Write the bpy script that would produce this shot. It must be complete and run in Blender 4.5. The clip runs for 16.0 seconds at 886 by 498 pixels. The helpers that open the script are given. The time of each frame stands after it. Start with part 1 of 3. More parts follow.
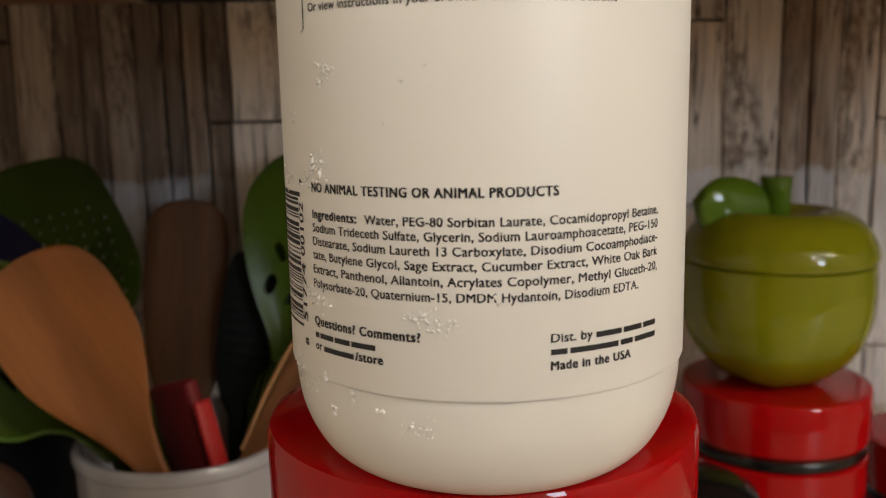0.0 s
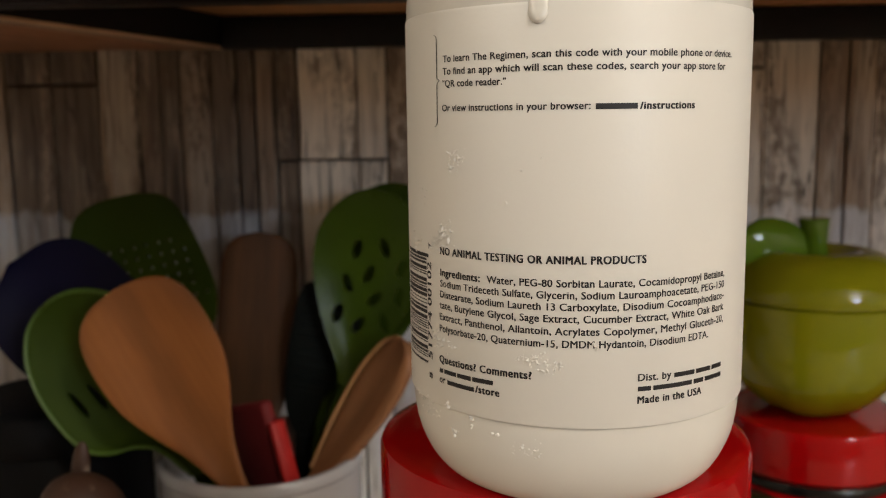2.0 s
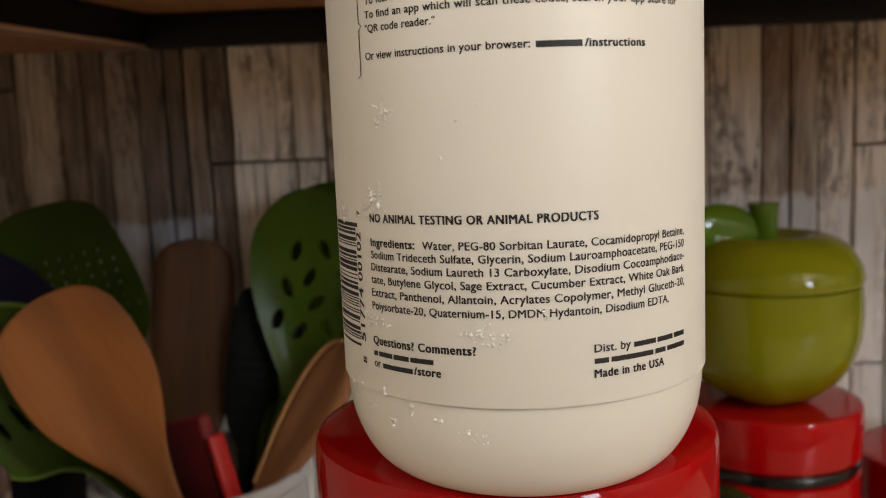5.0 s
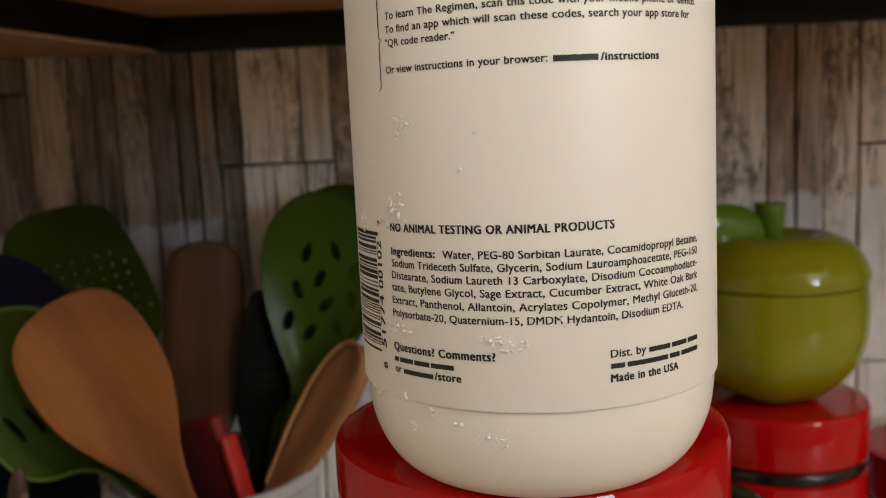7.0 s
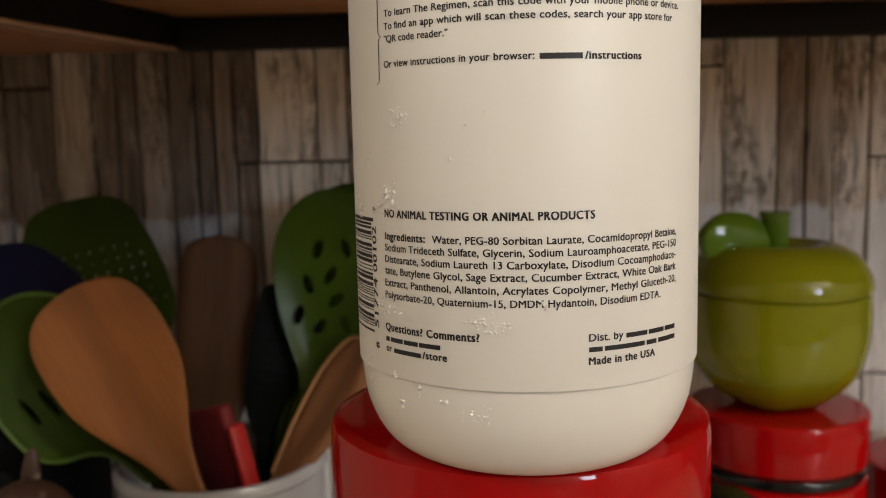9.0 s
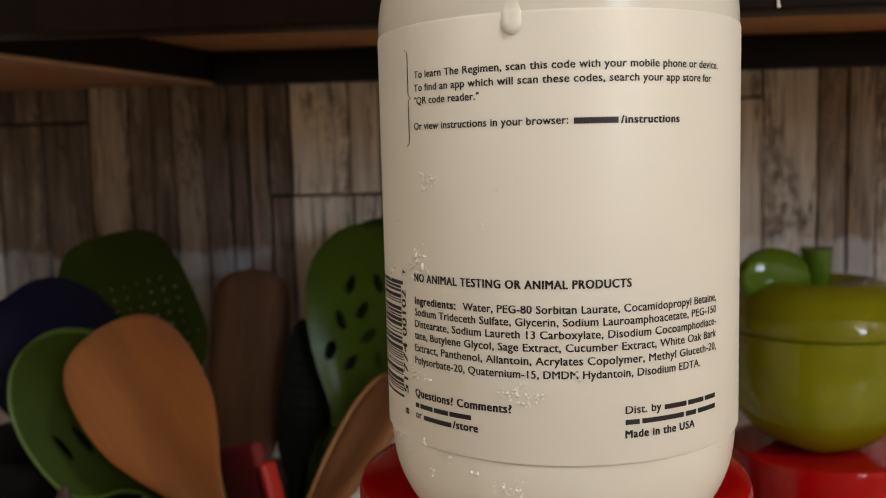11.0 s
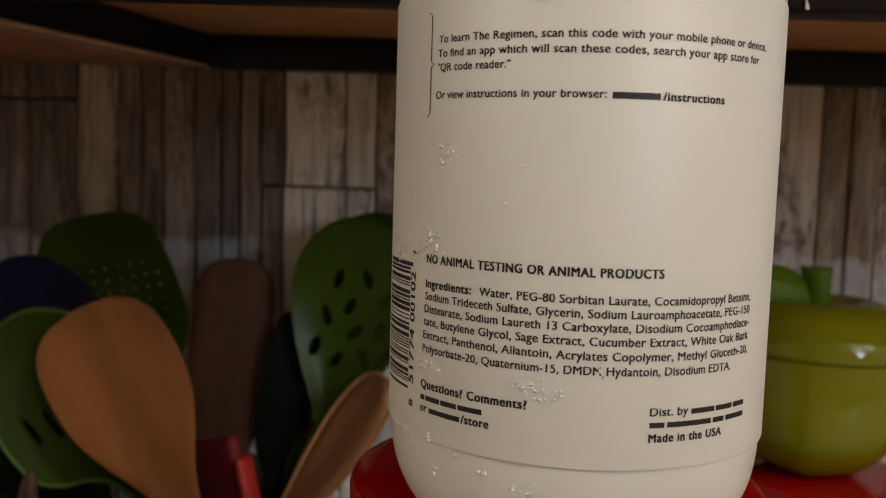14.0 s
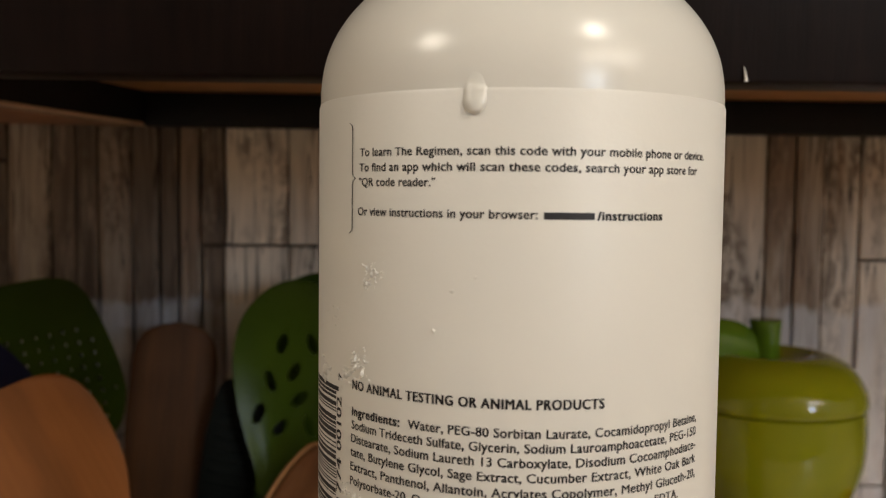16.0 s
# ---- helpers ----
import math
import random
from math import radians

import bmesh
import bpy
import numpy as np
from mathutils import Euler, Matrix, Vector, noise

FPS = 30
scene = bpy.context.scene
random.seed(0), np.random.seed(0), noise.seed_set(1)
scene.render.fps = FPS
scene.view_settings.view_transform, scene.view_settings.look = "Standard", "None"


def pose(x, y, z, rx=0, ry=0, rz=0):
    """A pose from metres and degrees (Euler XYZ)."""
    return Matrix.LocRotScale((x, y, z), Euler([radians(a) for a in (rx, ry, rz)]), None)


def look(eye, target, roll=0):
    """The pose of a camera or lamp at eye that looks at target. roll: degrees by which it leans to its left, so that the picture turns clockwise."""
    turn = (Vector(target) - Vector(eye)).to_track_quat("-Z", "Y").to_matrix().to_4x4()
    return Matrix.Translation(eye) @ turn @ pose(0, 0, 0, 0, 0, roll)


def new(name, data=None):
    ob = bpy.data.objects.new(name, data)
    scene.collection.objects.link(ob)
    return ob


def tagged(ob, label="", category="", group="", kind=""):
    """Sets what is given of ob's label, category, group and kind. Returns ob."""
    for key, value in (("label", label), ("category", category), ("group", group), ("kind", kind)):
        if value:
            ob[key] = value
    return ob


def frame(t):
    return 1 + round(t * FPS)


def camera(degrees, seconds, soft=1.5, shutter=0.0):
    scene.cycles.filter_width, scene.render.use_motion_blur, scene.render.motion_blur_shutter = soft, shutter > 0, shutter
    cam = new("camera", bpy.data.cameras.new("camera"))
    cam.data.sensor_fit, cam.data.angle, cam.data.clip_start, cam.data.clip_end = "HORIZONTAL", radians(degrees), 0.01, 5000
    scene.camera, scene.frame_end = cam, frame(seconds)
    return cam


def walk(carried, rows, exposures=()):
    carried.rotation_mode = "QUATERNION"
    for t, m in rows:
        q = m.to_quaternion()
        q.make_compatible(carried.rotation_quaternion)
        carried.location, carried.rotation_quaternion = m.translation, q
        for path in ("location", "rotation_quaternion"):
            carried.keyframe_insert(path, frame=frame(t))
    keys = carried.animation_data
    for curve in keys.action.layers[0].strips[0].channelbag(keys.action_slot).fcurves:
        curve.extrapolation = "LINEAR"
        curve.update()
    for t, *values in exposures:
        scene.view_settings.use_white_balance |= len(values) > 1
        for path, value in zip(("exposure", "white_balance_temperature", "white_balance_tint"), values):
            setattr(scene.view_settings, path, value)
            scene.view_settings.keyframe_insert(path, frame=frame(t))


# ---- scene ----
cam = camera(52.10, 16.0, 1.1)
cam.data.dof.use_dof = True
cam.data.dof.focus_distance = 0.170
cam.data.dof.aperture_fstop = 25.0
PATH = [
    (0, (-0.00642, -0.17152, 0.29922), (-0.01555, 0.81405, 0.13019), -1.20),
    (0.5, (-0.01594, -0.19045, 0.30607), (-0.03702, 0.79812, 0.15676), -0.65),
    (1, (-0.02049, -0.19347, 0.30982), (-0.04612, 0.79593, 0.16687), -0.44),
    (1.5, (-0.02140, -0.19648, 0.31089), (-0.05388, 0.79245, 0.16609), -0.62),
    (2, (-0.02134, -0.20452, 0.31149), (-0.06114, 0.78409, 0.16635), -0.79),
    (2.5, (-0.02262, -0.20006, 0.30641), (-0.04810, 0.78837, 0.15691), -0.77),
    (3, (-0.02006, -0.18747, 0.29586), (0.00344, 0.80195, 0.15269), -0.80),
    (3.5, (-0.02173, -0.17934, 0.29343), (0.03611, 0.80952, 0.15633), -0.61),
    (4, (-0.01902, -0.17764, 0.29495), (0.02601, 0.81226, 0.16051), -1.33),
    (4.5, (-0.01849, -0.18301, 0.29764), (0.00188, 0.80827, 0.16743), -2.15),
    (7, (-0.02170, -0.19041, 0.30243), (-0.00938, 0.80060, 0.16924), -2.75),
    (7.5, (-0.01869, -0.19137, 0.30094), (-0.00045, 0.79963, 0.16836), -2.37),
    (8, (-0.02055, -0.19507, 0.29857), (-0.00454, 0.79572, 0.16411), -1.88),
    (8.5, (-0.02151, -0.19854, 0.29808), (-0.01466, 0.79282, 0.16711), -1.44),
    (9, (-0.01654, -0.19999, 0.29935), (-0.02440, 0.79224, 0.17517), -1.35),
    (9.5, (-0.01570, -0.19982, 0.30231), (-0.04813, 0.79311, 0.18811), -1.32),
    (9.7, (-0.01733, -0.19894, 0.30373), (-0.04998, 0.79334, 0.18413), -1.47),
    (12, (-0.01299, -0.19390, 0.30891), (-0.06467, 0.80115, 0.22408), -1.40),
    (12.5, (-0.01142, -0.19618, 0.31018), (-0.05883, 0.79940, 0.22908), -1.36),
    (13, (-0.01091, -0.19775, 0.31007), (-0.06007, 0.79792, 0.23124), -0.87),
    (13.5, (-0.01250, -0.19256, 0.30527), (-0.06519, 0.80271, 0.22377), 0.60),
    (14, (-0.02237, -0.18263, 0.30115), (-0.04760, 0.81274, 0.20831), 1.75),
    (14.5, (-0.02241, -0.17075, 0.30075), (-0.00625, 0.82400, 0.19968), 1.94),
    (15, (-0.02540, -0.16584, 0.29512), (-0.00405, 0.82942, 0.20021), 1.57),
    (15.5, (-0.02380, -0.16925, 0.31093), (0.00200, 0.82739, 0.23322), 1.36),
    (16, (-0.01805, -0.17109, 0.31563), (0.00554, 0.82694, 0.25748), 0.68),
]
walk(cam, [(t, look(eye, target, roll)) for t, eye, target, roll in PATH],
     exposures=((0, 0.08), (3.5, 0.10), (9.5, 0.08), (12.0, -0.03), (13.0, -0.06), (13.5, -0.14), (14.0, -0.34), (14.5, -0.14), (15.0, -0.04), (16.0, 0.0)))

Z0 = 0.29  # height of the bottle's middle over the worktop

# ---- light ----
world = bpy.data.worlds.new("room_air")
scene.world = world
world.use_nodes = True
world.node_tree.nodes["Background"].inputs["Color"].default_value = (1.0, 0.83, 0.62, 1)
world.node_tree.nodes["Background"].inputs["Strength"].default_value = 0.085


def lamp(name, kind, at, aim, energy, size, colour=(1.0, 0.90, 0.765)):
    data = bpy.data.lights.new(name, kind)
    data.energy, data.color = energy, colour
    if kind == "AREA":
        data.size = size
    else:
        data.shadow_soft_size = size
    ob = new(name, data)
    ob.matrix_world = look(at, aim)
    return ob


BULBS = [(1.02 + 0.25 * i, -1.74 + 0.19 * i, 1.20) for i in range(4)]
for b in BULBS:
    lamp("bulb_light", "POINT", (b[0], b[1], b[2] - 0.05), (0, 0, 0), 8.3, 0.03, (1.0, 0.89, 0.745))
lamp("unseen_light", "AREA", (0.80, -0.90, 1.42), (0.05, 0.0, 0.3), 7.2, 0.18, (1.0, 0.905, 0.78))
# Fill without a known source, added to brighten the bottle's left side.
lamp("unseen_light", "AREA", (-1.35, -0.80, 1.40), (-0.1, 0.0, 0.3), 10.0, 0.4)
lamp("window_light", "AREA", (1.90, -2.9, 0.85), (0.20, 0.0, 0.35), 22.0, 0.60, (0.76, 0.87, 1.0))


# ---- materials ----
def material(name, colour, rough=0.5, metal=0.0, second=None, scale=30.0, stretch=(1, 1, 1), bump=0.0, bump_scale=200.0, coat=0.0,
             rough_var=0.08, subsurface=0.0, detail=5.0, spec=0.5, contrast=(0.35, 0.65)):
    m = bpy.data.materials.new(name)
    m.use_nodes = True
    n, l = m.node_tree.nodes, m.node_tree.links
    b = n["Principled BSDF"]
    b.inputs["Metallic"].default_value = metal
    b.inputs["Coat Weight"].default_value = coat
    b.inputs["Coat Roughness"].default_value = 0.04
    b.inputs["Specular IOR Level"].default_value = spec
    if subsurface:
        b.inputs["Subsurface Weight"].default_value = subsurface
        b.inputs["Subsurface Radius"].default_value = (0.004, 0.003, 0.002)
        b.inputs["Subsurface Scale"].default_value = 0.6
    tc = n.new("ShaderNodeTexCoord")
    mp = n.new("ShaderNodeMapping")
    mp.inputs["Scale"].default_value = stretch
    l.new(tc.outputs["Object"], mp.inputs["Vector"])
    no = n.new("ShaderNodeTexNoise")
    no.inputs["Scale"].default_value, no.inputs["Detail"].default_value = scale, detail
    l.new(mp.outputs["Vector"], no.inputs["Vector"])
    ramp = n.new("ShaderNodeValToRGB")
    ramp.color_ramp.elements[0].position, ramp.color_ramp.elements[1].position = contrast
    ramp.color_ramp.elements[0].color = (*colour, 1)
    ramp.color_ramp.elements[1].color = (*(second or [c * 0.86 for c in colour]), 1)
    l.new(no.outputs["Fac"], ramp.inputs["Fac"])
    l.new(ramp.outputs["Color"], b.inputs["Base Color"])
    mr = n.new("ShaderNodeMapRange")
    mr.inputs["To Min"].default_value, mr.inputs["To Max"].default_value = max(0.02, rough - rough_var), min(1, rough + rough_var)
    n2 = n.new("ShaderNodeTexNoise")
    n2.inputs["Scale"].default_value, n2.inputs["Detail"].default_value = bump_scale, 4
    l.new(mp.outputs["Vector"], n2.inputs["Vector"])
    l.new(n2.outputs["Fac"], mr.inputs["Value"])
    l.new(mr.outputs["Result"], b.inputs["Roughness"])
    if bump:
        bp = n.new("ShaderNodeBump")
        bp.inputs["Strength"].default_value, bp.inputs["Distance"].default_value = bump, 0.001
        l.new(n2.outputs["Fac"], bp.inputs["Height"])
        l.new(bp.outputs["Normal"], b.inputs["Normal"])
    return m


def wood(name, dark, light, grain=(60, 60, 5), rough=0.5, rings=12.0, bump=0.25, figure=0.85):
    """Fine-grained wood with cathedral figure, grain along z of the object."""
    m = material(name, dark, rough, second=light, scale=6.0, stretch=grain, bump=bump, bump_scale=14.0)
    n, l = m.node_tree.nodes, m.node_tree.links
    tc, b = n["Texture Coordinate"], n["Principled BSDF"]
    mp = n.new("ShaderNodeMapping")
    mp.inputs["Scale"].default_value = (1.0, 1.0, 0.28)
    l.new(tc.outputs["Object"], mp.inputs["Vector"])
    w = n.new("ShaderNodeTexWave")
    w.wave_type, w.rings_direction = "RINGS", "Z"
    w.inputs["Scale"].default_value, w.inputs["Distortion"].default_value = rings, 5.0
    w.inputs["Detail"].default_value, w.inputs["Detail Scale"].default_value = 3.0, 4.0
    l.new(mp.outputs["Vector"], w.inputs["Vector"])
    mix = n.new("ShaderNodeMix")
    mix.data_type, mix.blend_type = "RGBA", "MULTIPLY"
    mr = n.new("ShaderNodeMapRange")
    mr.inputs["To Min"].default_value, mr.inputs["To Max"].default_value = figure, 1.04
    l.new(w.outputs["Fac"], mr.inputs["Value"])
    mix.inputs["Factor"].default_value = 1.0
    l.new(n["Color Ramp"].outputs["Color"], mix.inputs["A"])
    l.new(mr.outputs["Result"], mix.inputs["B"])
    l.new(mix.outputs["Result"], b.inputs["Base Color"])
    return m


def board_material(name, dark, light, flaked, cover, lit_paint):
    """Weathered board: streaky bare wood under a flaked coat, thin cracks, and whitewash with a ragged edge over the
    lower part, where cool light is coloured in too.
    """
    m = material(name, dark, 0.62, second=light, scale=5.0, stretch=(40, 40, 4), bump=0.5, bump_scale=9.0, contrast=(0.3, 0.7))
    n, l = m.node_tree.nodes, m.node_tree.links
    b = n["Principled BSDF"]
    geo = n.new("ShaderNodeNewGeometry")
    info = n.new("ShaderNodeObjectInfo")

    def noise_of(scale, stretch, detail=6.0, rough=0.6, shift=True, warp=0.0):
        mp = n.new("ShaderNodeMapping")
        mp.inputs["Scale"].default_value = stretch
        l.new(geo.outputs["Position"], mp.inputs["Vector"])
        t = n.new("ShaderNodeTexNoise")
        t.noise_dimensions = "4D"
        t.inputs["Scale"].default_value, t.inputs["Detail"].default_value, t.inputs["Roughness"].default_value = scale, detail, rough
        t.inputs["Distortion"].default_value = warp
        l.new(mp.outputs["Vector"], t.inputs["Vector"])
        if shift:
            k = n.new("ShaderNodeMath")
            k.operation = "MULTIPLY"
            k.inputs[1].default_value = 7.0
            l.new(info.outputs["Random"], k.inputs[0])
            l.new(k.outputs["Value"], t.inputs["W"])
        return t.outputs["Fac"]

    def step(value, low, high, a0=0.0, a1=1.0):
        r = n.new("ShaderNodeMapRange")
        for key, v in (("From Min", low), ("From Max", high), ("To Min", a0), ("To Max", a1)):
            r.inputs[key].default_value = v
        l.new(value, r.inputs["Value"])
        return r.outputs["Result"]

    def mix(factor, a, c, mode="MIX"):
        x = n.new("ShaderNodeMix")
        x.data_type, x.blend_type = "RGBA", mode
        for key, v in (("Factor", factor), ("A", a), ("B", c)):
            if isinstance(v, (float, tuple)):
                x.inputs[key].default_value = v
            else:
                l.new(v, x.inputs[key])
        return x.outputs["Result"]

    def times(a, c):
        k = n.new("ShaderNodeMath")
        k.operation = "MULTIPLY"
        l.new(a, k.inputs[0])
        l.new(c, k.inputs[1])
        return k.outputs["Value"]

    coat = step(noise_of(46.0, (1.5, 1.0, 0.16), 8.0, 0.68, warp=0.25), 0.55 - 0.25 * cover, 0.64 - 0.25 * cover)
    tone = step(noise_of(24.0, (3.6, 1.0, 0.12), 5.0), 0.3, 0.7, 0.64, 1.42)
    wood_tone = mix(1.0, n["Color Ramp"].outputs["Color"], tone, "MULTIPLY")
    coat_tone = mix(1.0, (*flaked, 1), step(noise_of(120.0, (1.6, 1.0, 0.14)), 0.3, 0.7, 0.66, 1.14), "MULTIPLY")
    colour = mix(coat, wood_tone, coat_tone)
    crack = step(noise_of(30.0, (3.2, 1.0, 0.14), 4.0, 0.55, warp=0.3), 0.482, 0.492)
    crack2 = step(noise_of(30.0, (3.2, 1.0, 0.14), 4.0, 0.55, warp=0.3), 0.510, 0.500)
    both = times(crack, crack2)
    pits = times(step(noise_of(15.0, (1.6, 1.0, 0.42), 4.0, 0.6), 0.52, 0.60), step(noise_of(230.0, (1.0, 1.0, 0.55), 5.0, 0.6), 0.42, 0.56))
    colour = mix(step(pits, 0.0, 1.0, 0.0, 0.72), colour, (0.105, 0.066, 0.040, 1))
    colour = mix(step(both, 0.0, 1.0, 0.0, 0.85), colour, (0.040, 0.027, 0.020, 1))
    colour = mix(1.0, colour, step(info.outputs["Random"], 0.0, 1.0, 0.86, 1.14), "MULTIPLY")
    sep = n.new("ShaderNodeSeparateXYZ")
    l.new(geo.outputs["Position"], sep.inputs["Vector"])
    # Whitewash begins below this height; the cool light down there is mixed into it.
    edge = step(sep.outputs["Z"], Z0 - 0.024, Z0 - 0.060)
    add = n.new("ShaderNodeMath")
    add.operation = "ADD"
    l.new(edge, add.inputs[0])
    l.new(noise_of(42.0, (1.0, 1.0, 0.5), 7.0, 0.65), add.inputs[1])
    lit_wash = times(step(add.outputs["Value"], 0.84, 0.98), step(noise_of(26.0, (2.4, 1.0, 0.25), 6.0, 0.65), 0.36, 0.56, 0.15, 0.95))
    colour = mix(lit_wash, colour, (*lit_paint, 1))
    l.new(colour, b.inputs["Base Color"])
    lift = n.new("ShaderNodeBump")
    lift.inputs["Strength"].default_value, lift.inputs["Distance"].default_value = 0.6, 0.0008
    l.new(coat, lift.inputs["Height"])
    l.new(n["Bump"].outputs["Normal"], lift.inputs["Normal"])
    l.new(lift.outputs["Normal"], b.inputs["Normal"])
    return m


M_PLASTIC = material("white_plastic", (0.765, 0.745, 0.685), 0.24, second=(0.745, 0.725, 0.665), scale=60, bump=0.006, bump_scale=120, rough_var=0.02)
M_LABEL = material("label_film", (0.78, 0.76, 0.705), 0.42, second=(0.765, 0.745, 0.69), scale=25, bump=0.03, bump_scale=900)
M_INK = material("black_ink", (0.012, 0.011, 0.012), 0.5, scale=200)
M_FLAKE = material("dried_soap", (0.82, 0.80, 0.75), 0.8, scale=300, spec=0.25)
M_RED = material("red_lacquer", (0.37, 0.002, 0.003), 0.05, second=(0.32, 0.002, 0.003), scale=14, spec=0.35, bump=0.012, bump_scale=60, rough_var=0.03)
M_BLACK = material("black_rubber", (0.006, 0.0055, 0.0055), 0.18, scale=80, spec=0.35)
M_STEEL = material("steel_band", (0.50, 0.49, 0.47), 0.13, metal=1.0, scale=60)
M_APPLE = material("green_glaze", (0.230, 0.235, 0.007), 0.04, second=(0.175, 0.190, 0.005), scale=18, bump=0.03, bump_scale=40, rough_var=0.02, spec=0.42)
M_LEAF = material("leaf_glaze", (0.10, 0.185, 0.012), 0.05, second=(0.08, 0.150, 0.010), scale=30, rough_var=0.02, spec=0.42)
M_CROCK = material("white_stoneware", (0.44, 0.445, 0.48), 0.2, second=(0.39, 0.40, 0.43), scale=12, coat=0.4, bump=0.02, bump_scale=60)
M_GREEN = material("green_nylon", (0.040, 0.074, 0.003), 0.30, spec=0.16, second=(0.029, 0.055, 0.003), scale=20, bump=0.05, bump_scale=300)
M_GREEN_DARK = material("dark_green_nylon", (0.031, 0.054, 0.002), 0.6, second=(0.024, 0.044, 0.002), spec=0.12, scale=20, bump=0.05, bump_scale=300)
M_LIME = material("lime_edge", (0.060, 0.120, 0.008), 0.4, scale=40)
M_REDSIL = material("red_silicone", (0.42, 0.012, 0.012), 0.45, scale=40, bump=0.05)
M_MAROON = material("maroon_silicone", (0.15, 0.003, 0.006), 0.7, scale=40)
M_BLUE = material("navy_nylon", (0.003, 0.003, 0.022), 0.5, scale=40, spec=0.12)
M_JET = material("deep_black", (0.0025, 0.0025, 0.003), 0.6, scale=40, spec=0.12)
M_BLACKGREEN = material("black_nylon", (0.005, 0.008, 0.007), 0.75, spec=0.2, scale=60, bump=0.2, bump_scale=500)
M_BEECH = wood("beech", (0.235, 0.080, 0.016), (0.265, 0.092, 0.020), rough=0.46, rings=9.0, bump=0.06, figure=0.80)
M_BEECH_EDGE = wood("beech_edge", (0.36, 0.18, 0.07), (0.42, 0.22, 0.09))
M_OAK = wood("worn_oak", (0.22, 0.095, 0.038), (0.28, 0.125, 0.05))
M_WALNUT = wood("oiled_wood", (0.070, 0.027, 0.007), (0.092, 0.036, 0.010), rough=0.65, bump=0.12)
M_CAB = wood("dark_stained_wood", (0.007, 0.0042, 0.0038), (0.011, 0.006, 0.005), rough=0.4, bump=0.1)
M_CAB.node_tree.nodes["Principled BSDF"].inputs["Specular IOR Level"].default_value = 0.12
M_CABSIDE = material("black_stained_wood", (0.0035, 0.0032, 0.003), 0.6, scale=40, spec=0.3)
M_UNDER = wood("raw_plywood", (0.48, 0.22, 0.085), (0.60, 0.30, 0.12), grain=(4, 60, 60), bump=0.15)
M_UNDERL = wood("reddish_plywood", (0.31, 0.125, 0.058), (0.39, 0.17, 0.08), grain=(60, 4, 60), bump=0.15)
M_EDGE = wood("pale_edge_strip", (0.55, 0.36, 0.22), (0.66, 0.44, 0.28), grain=(60, 4, 60))
# The worktop is out of view; its pale colour is chosen to reflect light up.
M_COUNTER = material("bounce_worktop", (0.66, 0.54, 0.40), 0.35, second=(0.56, 0.45, 0.33), scale=120, bump=0.05)
M_ROOM = material("room_paint", (0.66, 0.59, 0.49), 0.7, scale=3, bump=0.05)
M_CEIL = material("ceiling_paint", (0.75, 0.72, 0.66), 0.8, scale=3)
M_FLOOR = wood("floor_wood", (0.16, 0.09, 0.05), (0.22, 0.13, 0.07))
M_JOINT = material("dark_backing", (0.055, 0.040, 0.030), 0.9, scale=40)
M_FIG = material("brown_glaze", (0.050, 0.022, 0.012), 0.55, second=(0.24, 0.18, 0.13), scale=60, contrast=(0.54, 0.64))
# Last colour: whitewash, bluer on the darker boards for the cool light there.
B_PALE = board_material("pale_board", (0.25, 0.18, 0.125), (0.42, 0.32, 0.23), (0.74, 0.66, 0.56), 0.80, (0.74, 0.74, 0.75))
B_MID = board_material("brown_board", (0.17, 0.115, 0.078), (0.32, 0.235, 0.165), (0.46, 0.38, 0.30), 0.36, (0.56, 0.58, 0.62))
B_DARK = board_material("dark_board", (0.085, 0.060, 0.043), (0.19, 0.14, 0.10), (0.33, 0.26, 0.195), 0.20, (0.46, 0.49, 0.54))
M_GLOW = bpy.data.materials.new("bulb_glass")
M_GLOW.use_nodes = True
M_GLOW.node_tree.nodes["Principled BSDF"].inputs["Emission Color"].default_value = (1.0, 0.85, 0.66, 1)
M_GLOW.node_tree.nodes["Principled BSDF"].inputs["Emission Strength"].default_value = 30.0


# ---- mesh helpers ----
def mesh_of(name, bm, mat, smooth=True, angle=40):
    me = bpy.data.meshes.new(name)
    bmesh.ops.recalc_face_normals(bm, faces=bm.faces[:])
    if smooth:
        for f in bm.faces:
            f.smooth = True
        for e in bm.edges:
            if len(e.link_faces) == 2 and e.calc_face_angle(0) > radians(angle):
                e.smooth = False
    bm.to_mesh(me)
    bm.free()
    me.materials.append(mat)
    return me


def part(name, bm, mat, parent=None, label="", m=None, smooth=True, angle=40):
    ob = new(name, mesh_of(name, bm, mat, smooth, angle))
    if parent is not None:
        ob.parent = parent
    if m is not None:
        ob.matrix_basis = m
    return tagged(ob, label)


def thing(name, at, label, category, group="", kind=""):
    ob = new(name)
    ob.empty_display_size = 0.02
    ob.matrix_basis = at if isinstance(at, Matrix) else Matrix.Translation(at)
    return tagged(ob, label, category, group, kind)


def box(x0, x1, y0, y1, z0, z1, bevel=0.0, seg=2):
    bm = bmesh.new()
    bmesh.ops.create_cube(bm, size=1)
    bmesh.ops.scale(bm, vec=(x1 - x0, y1 - y0, z1 - z0), verts=bm.verts)
    bmesh.ops.translate(bm, vec=((x0 + x1) / 2, (y0 + y1) / 2, (z0 + z1) / 2), verts=bm.verts)
    if bevel:
        bmesh.ops.bevel(bm, geom=bm.edges[:], offset=bevel, segments=seg, affect="EDGES", profile=0.5)
    return bm


